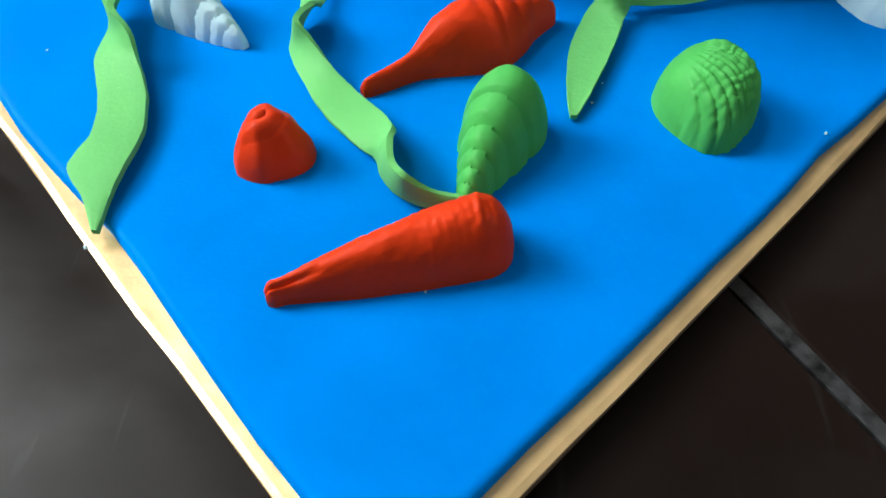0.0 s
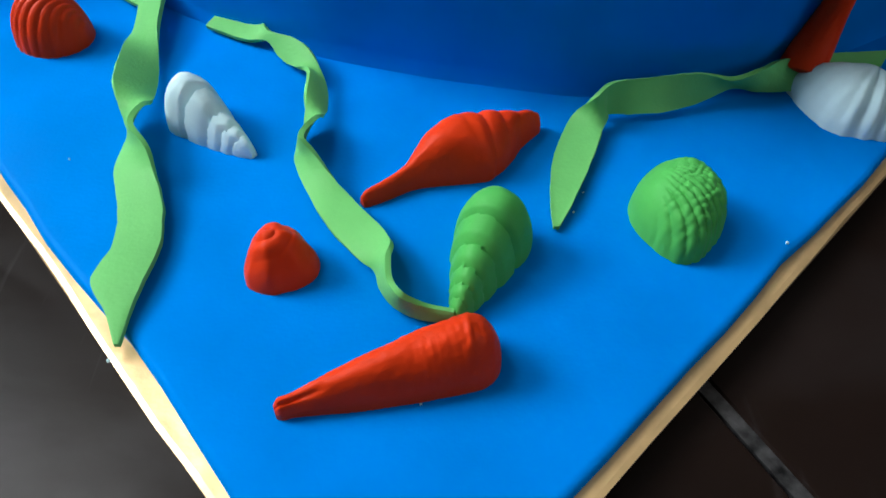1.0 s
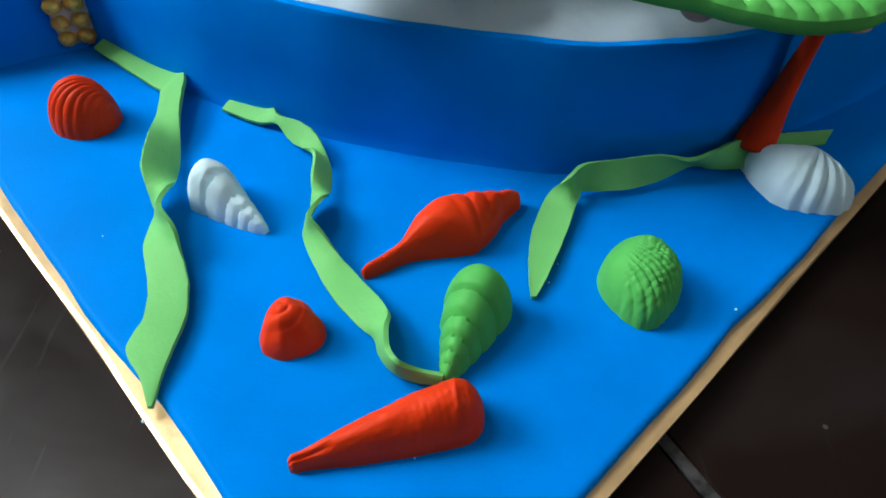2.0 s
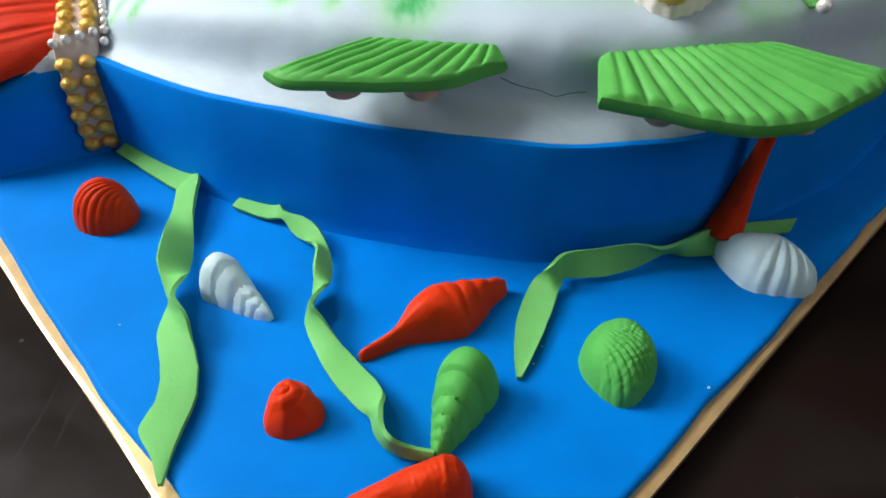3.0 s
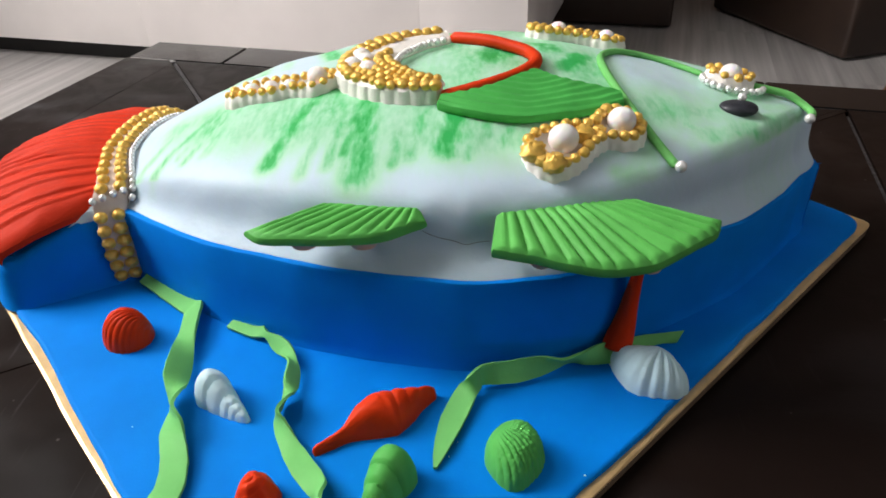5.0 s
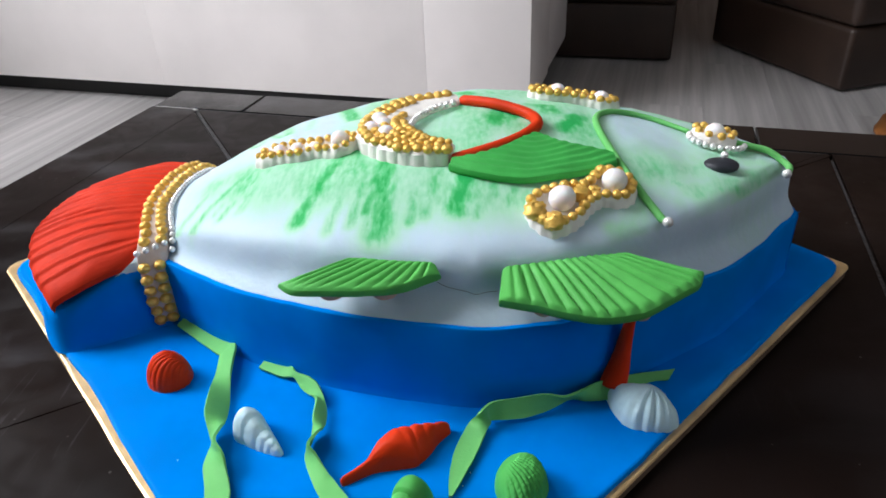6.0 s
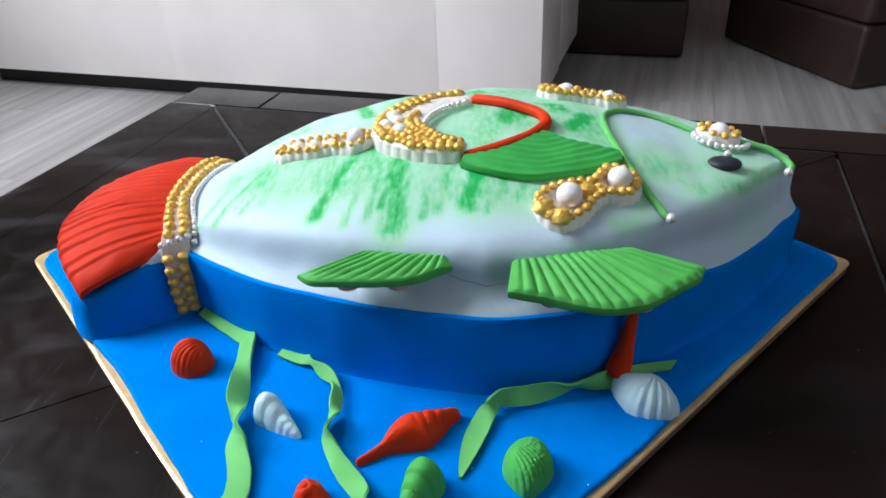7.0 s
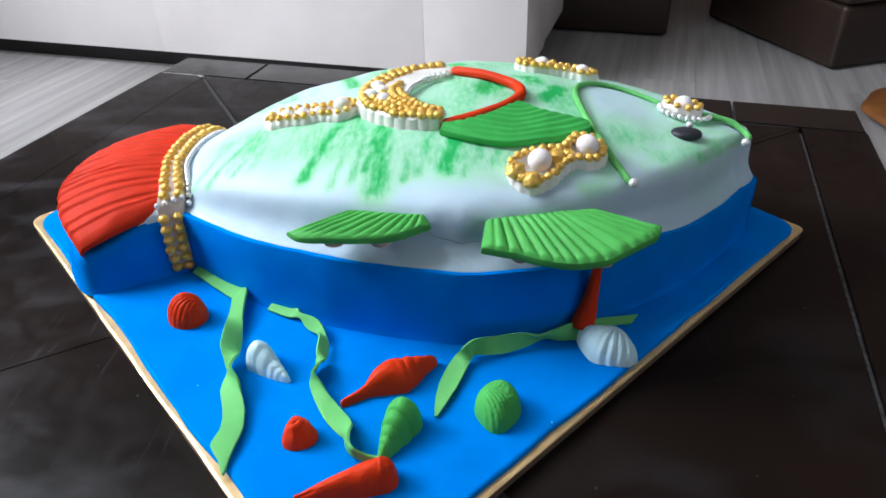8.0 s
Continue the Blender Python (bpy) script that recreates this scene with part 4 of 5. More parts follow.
part("crack", tube([(0.0242, 0.2000, 0.5267), (0.0289, 0.1987, 0.5249), (0.0336, 0.1976, 0.5240), (0.0380, 0.1969, 0.5233), (0.0430, 0.1962, 0.5218), (0.0482, 0.1966, 0.5228), (0.0537, 0.1970, 0.5231)], 0.00014, sides=5, count=40), EYE, cake, "thin dark crack in the fondant")

# eye
ev, ef = ball(1.0, 14, 28)
ev = [(x * (1 + 0.12 * (1 - abs(z))), y * (1 + 0.12 * (1 - abs(z))), math.copysign(abs(z) ** 0.62, z) if abs(z) > 1e-6 else 0.0) for x, y, z in ev]
eye_c = (0.1825, 0.2905)
eye = part("eye", ([(eye_c[0] + 0.0086 * x - 0.0006 * y, eye_c[1] + 0.0068 * y, top_z(*eye_c) + 0.0014 + 0.0034 * z) for x, y, z in ev], ef), EYE, cake, "charcoal oval eye")
piece("silver_bead", BEAD_MID, eye, (0.1848, 0.2945, top_z(0.1848, 0.2945) + 0.0056), 0, 0.85)

# moulded ornaments
PEARL_BIG = mesh_of("pearl", ball(0.0074, 12, 18, 0.95), PEARL)
PEARL_MID = mesh_of("pearl", ball(0.0062, 12, 18, 0.95), PEARL)


def dish(name, outline, label, high, gap, pearls, bead, scale=(0.85, 1.12), drop=0.010, lip=0.0030):
    """A moulded tray with a closed outline: scalloped side, raised rim set with gold beads, pearls inside."""
    loop = smooth_line(outline + outline[:2], 400)
    k0 = int(400 / (len(outline) + 1))
    loop = loop[k0 // 2:k0 // 2 + int(round(399 * len(outline) / (len(outline) + 1)))]
    run = np.r_[0, np.cumsum(np.linalg.norm(np.diff(np.vstack([loop, loop[:1]]), axis=0), axis=1))]
    count = int(run[-1] / gap)
    at = lambda q: np.array([np.interp(q * run[-1], run, np.r_[loop[:, c], loop[0, c]]) for c in (0, 1)])
    n = count * 6
    p = np.array([at((i + 0.5) / n) for i in range(n)])
    d = np.roll(p, -2, axis=0) - np.roll(p, 2, axis=0)
    nrm = np.stack([d[:, 1], -d[:, 0]], 1) / np.linalg.norm(d, axis=1)[:, None]
    area = 0.5 * np.sum(p[:, 0] * np.roll(p[:, 1], -1) - p[:, 1] * np.roll(p[:, 0], -1))
    nrm *= 1 if area > 0 else -1
    verts = []
    for out, z in ((lip, -drop), (lip, 0.002), (lip - 0.0002, high - 0.0028), (lip - 0.0010, high - 0.0008), (lip - 0.0022, high), (lip - 0.0042, high - 0.0008), (lip - 0.0056, high - 0.0026)):
        for i in range(n):
            wave = 0.5 - 0.5 * math.cos(2 * math.pi * i / 6)
            w = p[i] + nrm[i] * (out - 0.0007 * (1 - wave) * (1 if out > 0.001 else 0))
            verts.append((w[0], w[1], top_z(w[0], w[1]) + z))
    faces = grid_faces(7, n, wrap=True) + [tuple(range(6 * n, 7 * n))]
    if area < 0:
        faces = [tuple(reversed(f)) for f in faces]
    base = part(name, (verts, faces), CREAM, cake, label)
    for j in range(count):
        x, y = at((j + 0.5) / count) + np.array((random.uniform(-0.0004, 0.0004), random.uniform(-0.0004, 0.0004)))
        piece("gold_bead", bead, base, (x, y, top_z(x, y) + high + 0.0002), random.uniform(0, 6), random.uniform(*scale))
    for x, y, z, me, k in pearls:
        piece("pearl", me, base, (x, y, top_z(x, y) + z), 0, k, "glossy white pearl")
    return base


def lobed(lobes):
    """A closed outline round a row of discs."""
    a, b = lobes[0], lobes[-1]
    return [(a[0] - a[2], a[1])] + [(x, y - r) for x, y, r in lobes] + [(b[0] + b[2], b[1])] + [(x, y + r) for x, y, r in reversed(lobes)]


front = dish("pearl_brooch", [(0.0705, 0.2300), (0.0749, 0.2358), (0.0808, 0.2392), (0.0870, 0.2420), (0.0921, 0.2440), (0.0985, 0.2446), (0.1026, 0.2480), (0.1075, 0.2558), (0.1138, 0.2588), (0.1196, 0.2580),
                              (0.1235, 0.2535), (0.1237, 0.2475), (0.1197, 0.2420), (0.1142, 0.2392), (0.1078, 0.2392), (0.1032, 0.2364), (0.0976, 0.2304), (0.0933, 0.2239), (0.0877, 0.2190), (0.0799, 0.2160), (0.0722, 0.2215)],
             "ivory moulded brooch with gold beads and two pearls", 0.0062, 0.0052, [(0.0862, 0.2315, 0.0072, PEARL_BIG, 0.92), (0.1146, 0.2490, 0.0072, PEARL_BIG, 0.90)], GOLD_SMALL)
for x, y, k in ((0.0722, 0.2228, 1.12), (0.0806, 0.2168, 1.06), (0.0762, 0.2180, 0.7), (0.0962, 0.2388, 1.05), (0.1030, 0.2420, 0.75)):
    piece("gold_bead", GOLD_BLOB, front, (x, y, top_z(x, y) + (0.0066 if x < 0.09 else 0.0046)), random.uniform(0, 6), k)
dish("pearl_brooch", lobed([(0.0890, 0.3745, 0.0080), (0.1000, 0.3750, 0.0092), (0.1140, 0.3720, 0.0080), (0.1270, 0.3690, 0.0090)]), "ivory moulded brooch with gold beads and two pearls", 0.0060, 0.0054,
     [(0.0985, 0.3760, 0.0055, PEARL_MID, 0.85), (0.1262, 0.3685, 0.0055, PEARL_MID, 0.85)], GOLD_SMALL, drop=0.014)
dish("pearl_brooch", lobed([(-0.0820, 0.3085, 0.0050), (-0.0735, 0.3080, 0.0062), (-0.0620, 0.3055, 0.0066), (-0.0500, 0.3035, 0.0052), (-0.0440, 0.3025, 0.0058), (-0.0345, 0.3015, 0.0085)]), "narrow ivory moulded brooch with gold beads", 0.0058, 0.0058,
     [(-0.0350, 0.3020, 0.0062, PEARL_MID, 0.9), (-0.0735, 0.3090, 0.0040, PEARL_MID, 0.72), (-0.0620, 0.3065, 0.0040, PEARL_MID, 0.72), (-0.0510, 0.3040, 0.0040, PEARL_MID, 0.6)], GOLD_SMALL, (0.7, 1.0))

# crescent of gold beads: a fluted outer wall, a bead-covered top and a smooth inner slope with a foot of silver beads
CN = 200
crescent_line = smooth_line([(0.0305, 0.2718, 0.0050), (0.0130, 0.2776, 0.0088), (-0.0018, 0.2896, 0.0122), (-0.0110, 0.3068, 0.0154), (-0.0060, 0.3280, 0.0145), (0.0100, 0.3450, 0.0105), (0.0325, 0.3545, 0.0052)], CN)
cdir = np.gradient(crescent_line[:, :2], axis=0)
cnrm = np.stack([cdir[:, 1], -cdir[:, 0]], 1) / np.linalg.norm(cdir, axis=1)[:, None]
if (crescent_line[CN // 2, :2] + cnrm[CN // 2] * 0.01)[0] < crescent_line[CN // 2, 0]:
    cnrm = -cnrm
crun = np.r_[0, np.cumsum(np.linalg.norm(np.diff(crescent_line[:, :2], axis=0), axis=1))]


def crescent_height(i, q):
    """Height of the crescent over the fish's back; the slope inwards opens towards the far horn."""
    open_up = min(max((i / CN - 0.42) / 0.25, 0), 1)
    return 0.0078 - 0.0018 * open_up - 0.0036 * open_up * min(max((q + 0.1) / 1.1, 0), 1) - 0.0012 * max(0.0, abs(q) - 0.85) / 0.15


def on_crescent(i, q):
    p = crescent_line[i, :2] + cnrm[i] * crescent_line[i, 2] * q
    return p[0], p[1], top_z(p[0], p[1]) + crescent_height(i, q)


ctop, cdown = np.zeros((CN, 13, 3)), np.zeros((CN, 13, 3))
for i in range(CN):
    flute = 0.0010 * (1 - abs(math.sin(math.pi * crun[i] / 0.0064)) ** 0.7)
    for j, q in enumerate(np.linspace(-1, 1, 13)):
        x, y, z = on_crescent(i, q)
        if j == 0:
            x, y = x + cnrm[i][0] * flute, y + cnrm[i][1] * flute
        ctop[i, j] = (x, y, z)
        flare = 0.0016 if j == 0 else 0.0
        cdown[i, j] = (-cnrm[i][0] * flare, -cnrm[i][1] * flare, -0.0145)
crescent = part("bead_crescent", slab(ctop, cdown), CREAM, cake, "ivory crescent covered with gold beads")
GOLD_FLAT = mesh_of("gold_bead", ball(0.0028, 8, 12, 0.78, 0.22), GOLD)
for row, (q, first, last, gap, size) in enumerate(((-0.72, 0.01, 0.99, 0.0051, 1.08), (-0.30, 0.04, 0.80, 0.0052, 1.02), (0.10, 0.06, 0.46, 0.0054, 0.92), (0.50, 0.03, 0.64, 0.0050, 0.95), (0.86, 0.02, 0.52, 0.0047, 0.86))):
    run = crun[-1] * first
    while run < crun[-1] * last:
        i = min(int(np.interp(run, crun, np.arange(CN))), CN - 1)
        run += gap * random.uniform(0.92, 1.10)
        narrow = crescent_line[i, 2] < 0.0085
        if narrow and row in (1, 3) and i < CN // 2 or (row in (1, 2) and 0.34 < i / CN < 0.62 and random.random() < 0.35):
            continue
        x, y, z = on_crescent(i, q * (0.8 if narrow else 1.0) + random.uniform(-0.05, 0.05))
        piece("gold_bead", GOLD_FLAT, crescent, (x, y, z + 0.0007), random.uniform(0, 6), size * random.uniform(0.86, 1.14) * (1.18 if row == 0 and i > 0.42 * CN else 1.0))
for share, q in ((0.40, -0.02), (0.50, -0.36), (0.53, 0.08), (0.60, -0.30)):
    x, y, z = on_crescent(int(share * CN), q)
    piece("pearl", PEARL_MID, crescent, (x, y, z - 0.0008), 0, 0.85, "glossy white pearl")
run = 0.002
while run < crun[-1] - 0.001:
    i = int(np.interp(run, crun, np.arange(CN)))
    x, y = crescent_line[i, :2] + cnrm[i] * (crescent_line[i, 2] + 0.0016)
    piece("silver_bead", SILVER_BEAD, crescent, (x, y, top_z(x, y) + 0.0036))
    run += 0.0043

# small crown on the head
crown = dish("crown", [(0.1885 + 0.0112 * math.cos(a), 0.3262 + 0.0088 * math.sin(a)) for a in (2 * math.pi * k / 10 for k in range(10))], "small ivory crown with gold beads and silver trim", 0.0062, 0.0066, [(0.1885, 0.3262, 0.0052, PEARL_MID, 1.0)], GOLD_SMALL, (0.8, 1.0))
for j in range(14):
    a = math.pi * (0.80 + 1.1 * j / 13)
    p = (0.1890 + 0.0165 * math.cos(a), 0.3225 + 0.0115 * math.sin(a))
    piece("silver_bead", SILVER_BEAD, crown, (*p, top_z(*p) + 0.0018))

# ---- shells on the board ----


def loft(a, b, stations, ripple=None, n=150, m=40, square=1.0):
    """A moulded half-round body on the board from a to b: rows of (share of length, width to the left, width to the right, height)."""
    a, b = np.array(a, float), np.array(b, float)
    d = b - a
    side = np.array((-d[1], d[0])) / np.linalg.norm(d)
    st = smooth_line(stations, n)
    verts = []
    for i in range(n):
        s, wl, wr, h = st[i]
        for j in range(m):
            t = math.pi * j / (m - 1)
            k = 1 + (ripple(s, t) if ripple else 0)
            w = wl if t < math.pi / 2 else wr
            p = a + d * s + side * math.cos(t) * max(w, 0.0002) * k
            verts.append((p[0], p[1], BZ + max(h, 0.0002) * k * math.sin(t) ** square + (0.0001 if 0 < j < m - 1 else -0.0004)))
    faces = [tuple(reversed(f)) for f in grid_faces(n, m)]
    faces += [tuple(range(m)), tuple(reversed(range((n - 1) * m, n * m)))]
    return verts, faces


def even(rows):
    """Stations with the same width to both sides."""
    return [(s, w, w, h) for s, w, h in rows]


def whorls(edges, depth, lean=0.05, crease=0.3):
    """Stacked whorls between the given shares of the length: a crease at the tip side of each, then a full, slowly falling flank."""
    marks = [0.0] + edges + [1.0]

    def f(s, t):
        q = min(max(s + lean * (t / math.pi - 0.5), 0), 0.999)
        k = sum(1 for e in edges if e <= q)
        h = (q - marks[k]) / (marks[k + 1] - marks[k])
        c = crease if k < len(edges) else crease * 0.5
        return depth * (min(h / c, 1.0) ** 0.5 - 1.0 + (0.35 * (1 - h) if k < len(edges) else 0.0))
    return f


def auger_relief(s, t):
    rings = 0.020 * (abs(math.sin(math.pi * (30 * s + 0.25 * t))) ** 0.6 - 0.6) * min(max((s - 0.16) / 0.10, 0), 1) * min(max((0.78 - s) / 0.12, 0.25), 1)
    folds = -0.16 * max(0.0, math.cos(6 * t + 0.6)) ** 2 * min(max((0.24 - s) / 0.16, 0), 1)
    lip = 0.035 * math.exp(-(((s - 0.845 - 0.04 * math.cos(t)) / 0.018) ** 2)) * max(0.0, math.sin(t)) if t > 0.9 else 0.0
    return rings + folds + lip + 0.035 * noise.noise((s * 7, t * 1.8, 2)) + 0.022 * noise.noise((s * 34, t * 7, 1))


single("auger_shell", loft((-0.0314, 0.0754), (0.0145, 0.0918), even([(0, 0.0012, 0.0034), (0.025, 0.0020, 0.0054), (0.07, 0.0021, 0.0057), (0.20, 0.0033, 0.0077), (0.40, 0.0051, 0.0104), (0.60, 0.0066, 0.0124), (0.74, 0.0074, 0.0136), (0.83, 0.0077, 0.0139), (0.89, 0.0074, 0.0133), (0.935, 0.0065, 0.0117), (0.97, 0.0049, 0.0089), (0.99, 0.0029, 0.0055), (1.0, 0.0006, 0.0012)]), auger_relief), RED, (-0.005, 0.085, BZ),
       "long red fondant auger shell with fine rings, on blue fondant", "shell", "fondant shells")
cone_whorls = whorls([0.08, 0.16, 0.26, 0.40, 0.60], 0.24, 0.07, 0.30)
single("cone_shell", loft((0.0050, 0.0992), (0.0170, 0.1310), even([(0, 0.0012, 0.0030), (0.05, 0.0020, 0.0048), (0.2, 0.0039, 0.0086), (0.45, 0.0068, 0.0134), (0.65, 0.0089, 0.0162), (0.77, 0.0097, 0.0172), (0.87, 0.0092, 0.0162), (0.94, 0.0073, 0.0128), (0.98, 0.0046, 0.0080), (1.0, 0.0006, 0.0012)]),
                          lambda s, t: cone_whorls(s, t) + 0.02 * noise.noise((s * 9, t * 2, 4))), GREEN, (0.010, 0.113, BZ),
       "green fondant cone shell with stepped whorls", "shell", "fondant shells")


def spindle_relief(s, t):
    k = 0.035 * noise.noise((s * 8, t * 2, 5)) + 0.012 * noise.noise((s * 30, t * 5, 7))
    if s > 0.54:
        q = (s - 0.54) * 9.5 + 0.22 * (t - 1.6)
        k += 0.075 * (abs(math.sin(math.pi * q)) ** 0.7 - 0.6) * min((s - 0.54) / 0.05, 1) * (0.35 + 0.65 * max(0.0, math.sin(t + 0.3)))
    return k


single("spindle_shell", loft((-0.0192, 0.1358), (0.0292, 0.1688), [(0, 0.0008, 0.0012, 0.0028), (0.03, 0.0014, 0.0018, 0.0042), (0.12, 0.0018, 0.0022, 0.0050), (0.24, 0.0030, 0.0026, 0.0068), (0.32, 0.0056, 0.0040, 0.0100), (0.40, 0.0086, 0.0062, 0.0132), (0.50, 0.0100, 0.0090, 0.0146), (0.57, 0.0094, 0.0104, 0.0141),
                                                                   (0.63, 0.0083, 0.0098, 0.0134), (0.72, 0.0072, 0.0080, 0.0122), (0.84, 0.0048, 0.0042, 0.0098), (0.94, 0.0028, 0.0024, 0.0076), (0.985, 0.0018, 0.0016, 0.0054), (1.0, 0.0004, 0.0004, 0.0014)], spindle_relief), RED, (0.005, 0.150, BZ),
       "red fondant spindle shell with two pointed ends", "shell", "fondant shells")
spiral_whorls = whorls([0.11, 0.23, 0.38, 0.60], 0.20, 0.13, 0.42)
single("spiral_shell", loft((-0.0503, 0.1530), (-0.0752, 0.1700), [(0, 0.0010, 0.0010, 0.0022), (0.05, 0.0018, 0.0018, 0.0042), (0.2, 0.0032, 0.0036, 0.0070), (0.4, 0.0047, 0.0056, 0.0100), (0.6, 0.0056, 0.0080, 0.0146), (0.75, 0.0063, 0.0094, 0.0164), (0.86, 0.0065, 0.0092, 0.0158), (0.94, 0.0056, 0.0072, 0.0122), (0.985, 0.0036, 0.0038, 0.0060), (1.0, 0.0006, 0.0006, 0.0012)],
                            lambda s, t: spiral_whorls(min(max(s + 0.03 * noise.noise((s * 5, t * 2, 3)), 0), 0.999), t) + 0.025 * noise.noise((s * 6, t * 2.0, 9)) + 0.012 * noise.noise((s * 26, t * 8, 2))), SHELLWHITE, (-0.064, 0.161, BZ),
       "white fondant spiral shell with deep whorls", "shell", "fondant shells")


def dome(cx, cy, rx, ry, turn, h, outline, relief, n=64, m=140, flat=0.5, power=2.4):
    """A moulded domed shell; outline(a) scales the rim, relief(x, y) lifts the surface. Local +y points away from the hinge."""
    c, s = math.cos(turn), math.sin(turn)
    verts = []
    for i in range(n):
        q = (i / (n - 1)) ** 0.85
        for j in range(m):
            a = 2 * math.pi * j / m
            x, y = rx * q * outline(a) * math.cos(a), ry * q * outline(a) * math.sin(a)
            z = h * max(1 - q**power, 0) ** flat
            k, out = relief(x, y) * min(1, 3.2 * (1 - q) + 0.45), q**1.5
            z += k * math.sqrt(1 - out * out * 0.9)
            x, y = x + k * out * math.cos(a), y + k * out * math.sin(a)
            verts.append((cx + x * c - y * s, cy + x * s + y * c, BZ + max(z, -0.0004) - (0.0004 if i == n - 1 else 0)))
    return verts, grid_faces(n, m, wrap=True)


def ridge(phase):
    """Rounded ribs with narrow grooves, -1 to 1."""
    return 2 * abs(math.sin(math.pi * phase)) ** 0.6 - 1


def green_ribs(x, y):
    a, d = math.atan2(y - 0.011, x + 0.012), math.hypot(x + 0.012, y - 0.011)
    on = min(max((x + 0.0062 - 0.35 * y) / 0.004, 0.03), 1)
    wander = 0.35 * noise.noise((x * 160, y * 160, 1))
    knots = noise.noise((x * 520, y * 520, 6))
    return on * (0.00050 * ridge(a * 10.5 + wander) + 0.00016 * ridge(d * 520 + 0.8 * noise.noise((x * 210, y * 210, 2))) + 0.00032 * knots) + 0.00018 * noise.noise((x * 300, y * 300, 3))


single("scallop_shell", dome(0.0619, 0.1330, 0.0118, 0.0150, radians(-4), 0.0158, lambda a: 1 - 0.10 * math.exp(-(((a - 3.95) / 0.5) ** 2)) - 0.13 * math.exp(-(((a - 5.55) / 0.5) ** 2)) + 0.03 * math.exp(-(((a - 2.9) / 0.35) ** 2)),
                             green_ribs), GREEN, (0.062, 0.1315, BZ),
       "green fondant scallop shell with rough crossed ribs", "shell", "fondant shells")
single("scallop_shell", dome(-0.1250, 0.2082, 0.0120, 0.0116, radians(-8), 0.0172, lambda a: 1 + 0.03 * math.cos(2 * a + 0.6),
                             lambda x, y: 0.00040 * ridge(math.atan2(y - 0.0085, x - 0.0105) * 7.4 + 0.25 * noise.noise((x * 140, y * 140, 4))) * min(1, math.hypot(x - 0.0105, y - 0.0085) / 0.010) + 0.0003 * noise.noise((x * 260, y * 260, 1)), flat=0.55, power=2.1), RED, (-0.1250, 0.2082, BZ),
       "domed red fondant scallop shell with curved ribs", "shell", "fondant shells")


def turban_relief(x, y):
    d, a = math.hypot(x + 0.0012, y - 0.0012), math.atan2(y, x)
    steps = 0.00032 * ridge(d / 0.0036 + 0.159155 * a + 0.5) * min(max((0.0072 - d) / 0.002, 0), 1)
    ribs = 0.00012 * math.cos(7 * a + 1.5 * noise.noise((x * 120, y * 120, 2))) * min(max((d - 0.0035) / 0.002, 0), 1)
    return steps + ribs + 0.0008 * noise.noise((x * 260, y * 260, 8)) + 0.0003 * noise.noise((x * 420, y * 420, 3))


single("limpet_shell", dome(-0.0366, 0.1143, 0.0088, 0.0086, radians(10), 0.0128, lambda a: 1 + 0.06 * math.cos(3 * a + 1), turban_relief, flat=0.68, power=2.0), RED, (-0.0366, 0.1143, BZ),
       "small pointed red fondant turban shell", "shell", "fondant shells")

# rim of the fanned shell: degrees and distance from its middle
FAN = [(0, 0.0138), (25, 0.0142), (60, 0.0140), (95, 0.0130), (122, 0.0158), (143, 0.0197), (160, 0.0166), (188, 0.0138), (225, 0.0135), (262, 0.0128), (288, 0.0142), (306, 0.0164), (330, 0.0178), (346, 0.0155)]
FAN_RIM = smooth_line([(FAN[-2][0] - 360, FAN[-2][1]), (FAN[-1][0] - 360, FAN[-1][1])] + FAN + [(FAN[0][0] + 360, FAN[0][1]), (FAN[1][0] + 360, FAN[1][1])], 200)


def fan_outline(a):
    return float(np.interp(math.degrees(a) % 360, FAN_RIM[:, 0], FAN_RIM[:, 1]))


def fan_relief(x, y):
    a, d = math.atan2(y - 0.0075, x - 0.0058), math.hypot(x - 0.0058, y - 0.0075)
    ribbed = min(max((a + 2.45) / 0.45, 0.2), 1) * min(max((-0.55 - a) / 0.25, 0), 1)
    return 0.00075 * ribbed * math.cos(2 * math.pi * (a * 3.8 + 0.12 + 0.12 * noise.noise((x * 120, y * 120, 2)))) * min(max((d - 0.004) / 0.007, 0), 1) + 0.0004 * noise.noise((x * 160, y * 160, 5)) + 0.00015 * noise.noise((x * 600, y * 600, 6))


single("scallop_shell", dome(0.1245, 0.1807, 1.0, 1.0, 0.0, 0.0142, fan_outline, fan_relief, flat=0.58, power=2.6), SHELLWHITE, (0.1245, 0.1805, BZ),
       "white fondant scallop shell with fanned ribs, at the board's edge", "shell", "fondant shells")

# red drop leaning on the cake's side under the big fin
single("fondant_drop", tube([(0.1118, 0.1935, BZ + 0.0048), (0.1126, 0.1950, 0.4690), (0.1150, 0.1975, 0.4780), (0.1163, 0.1975, 0.4920), (0.1175, 0.1965, 0.5060), (0.1180, 0.1945, 0.5225)], 0.0066, sides=24,
       taper=([0, 0.10, 0.28, 0.5, 0.75, 1], [0.95, 1.06, 0.95, 0.64, 0.42, 0.34])), RED, (0.112, 0.1955, BZ), "red fondant drop leaning on the blue cake wall", "decoration")


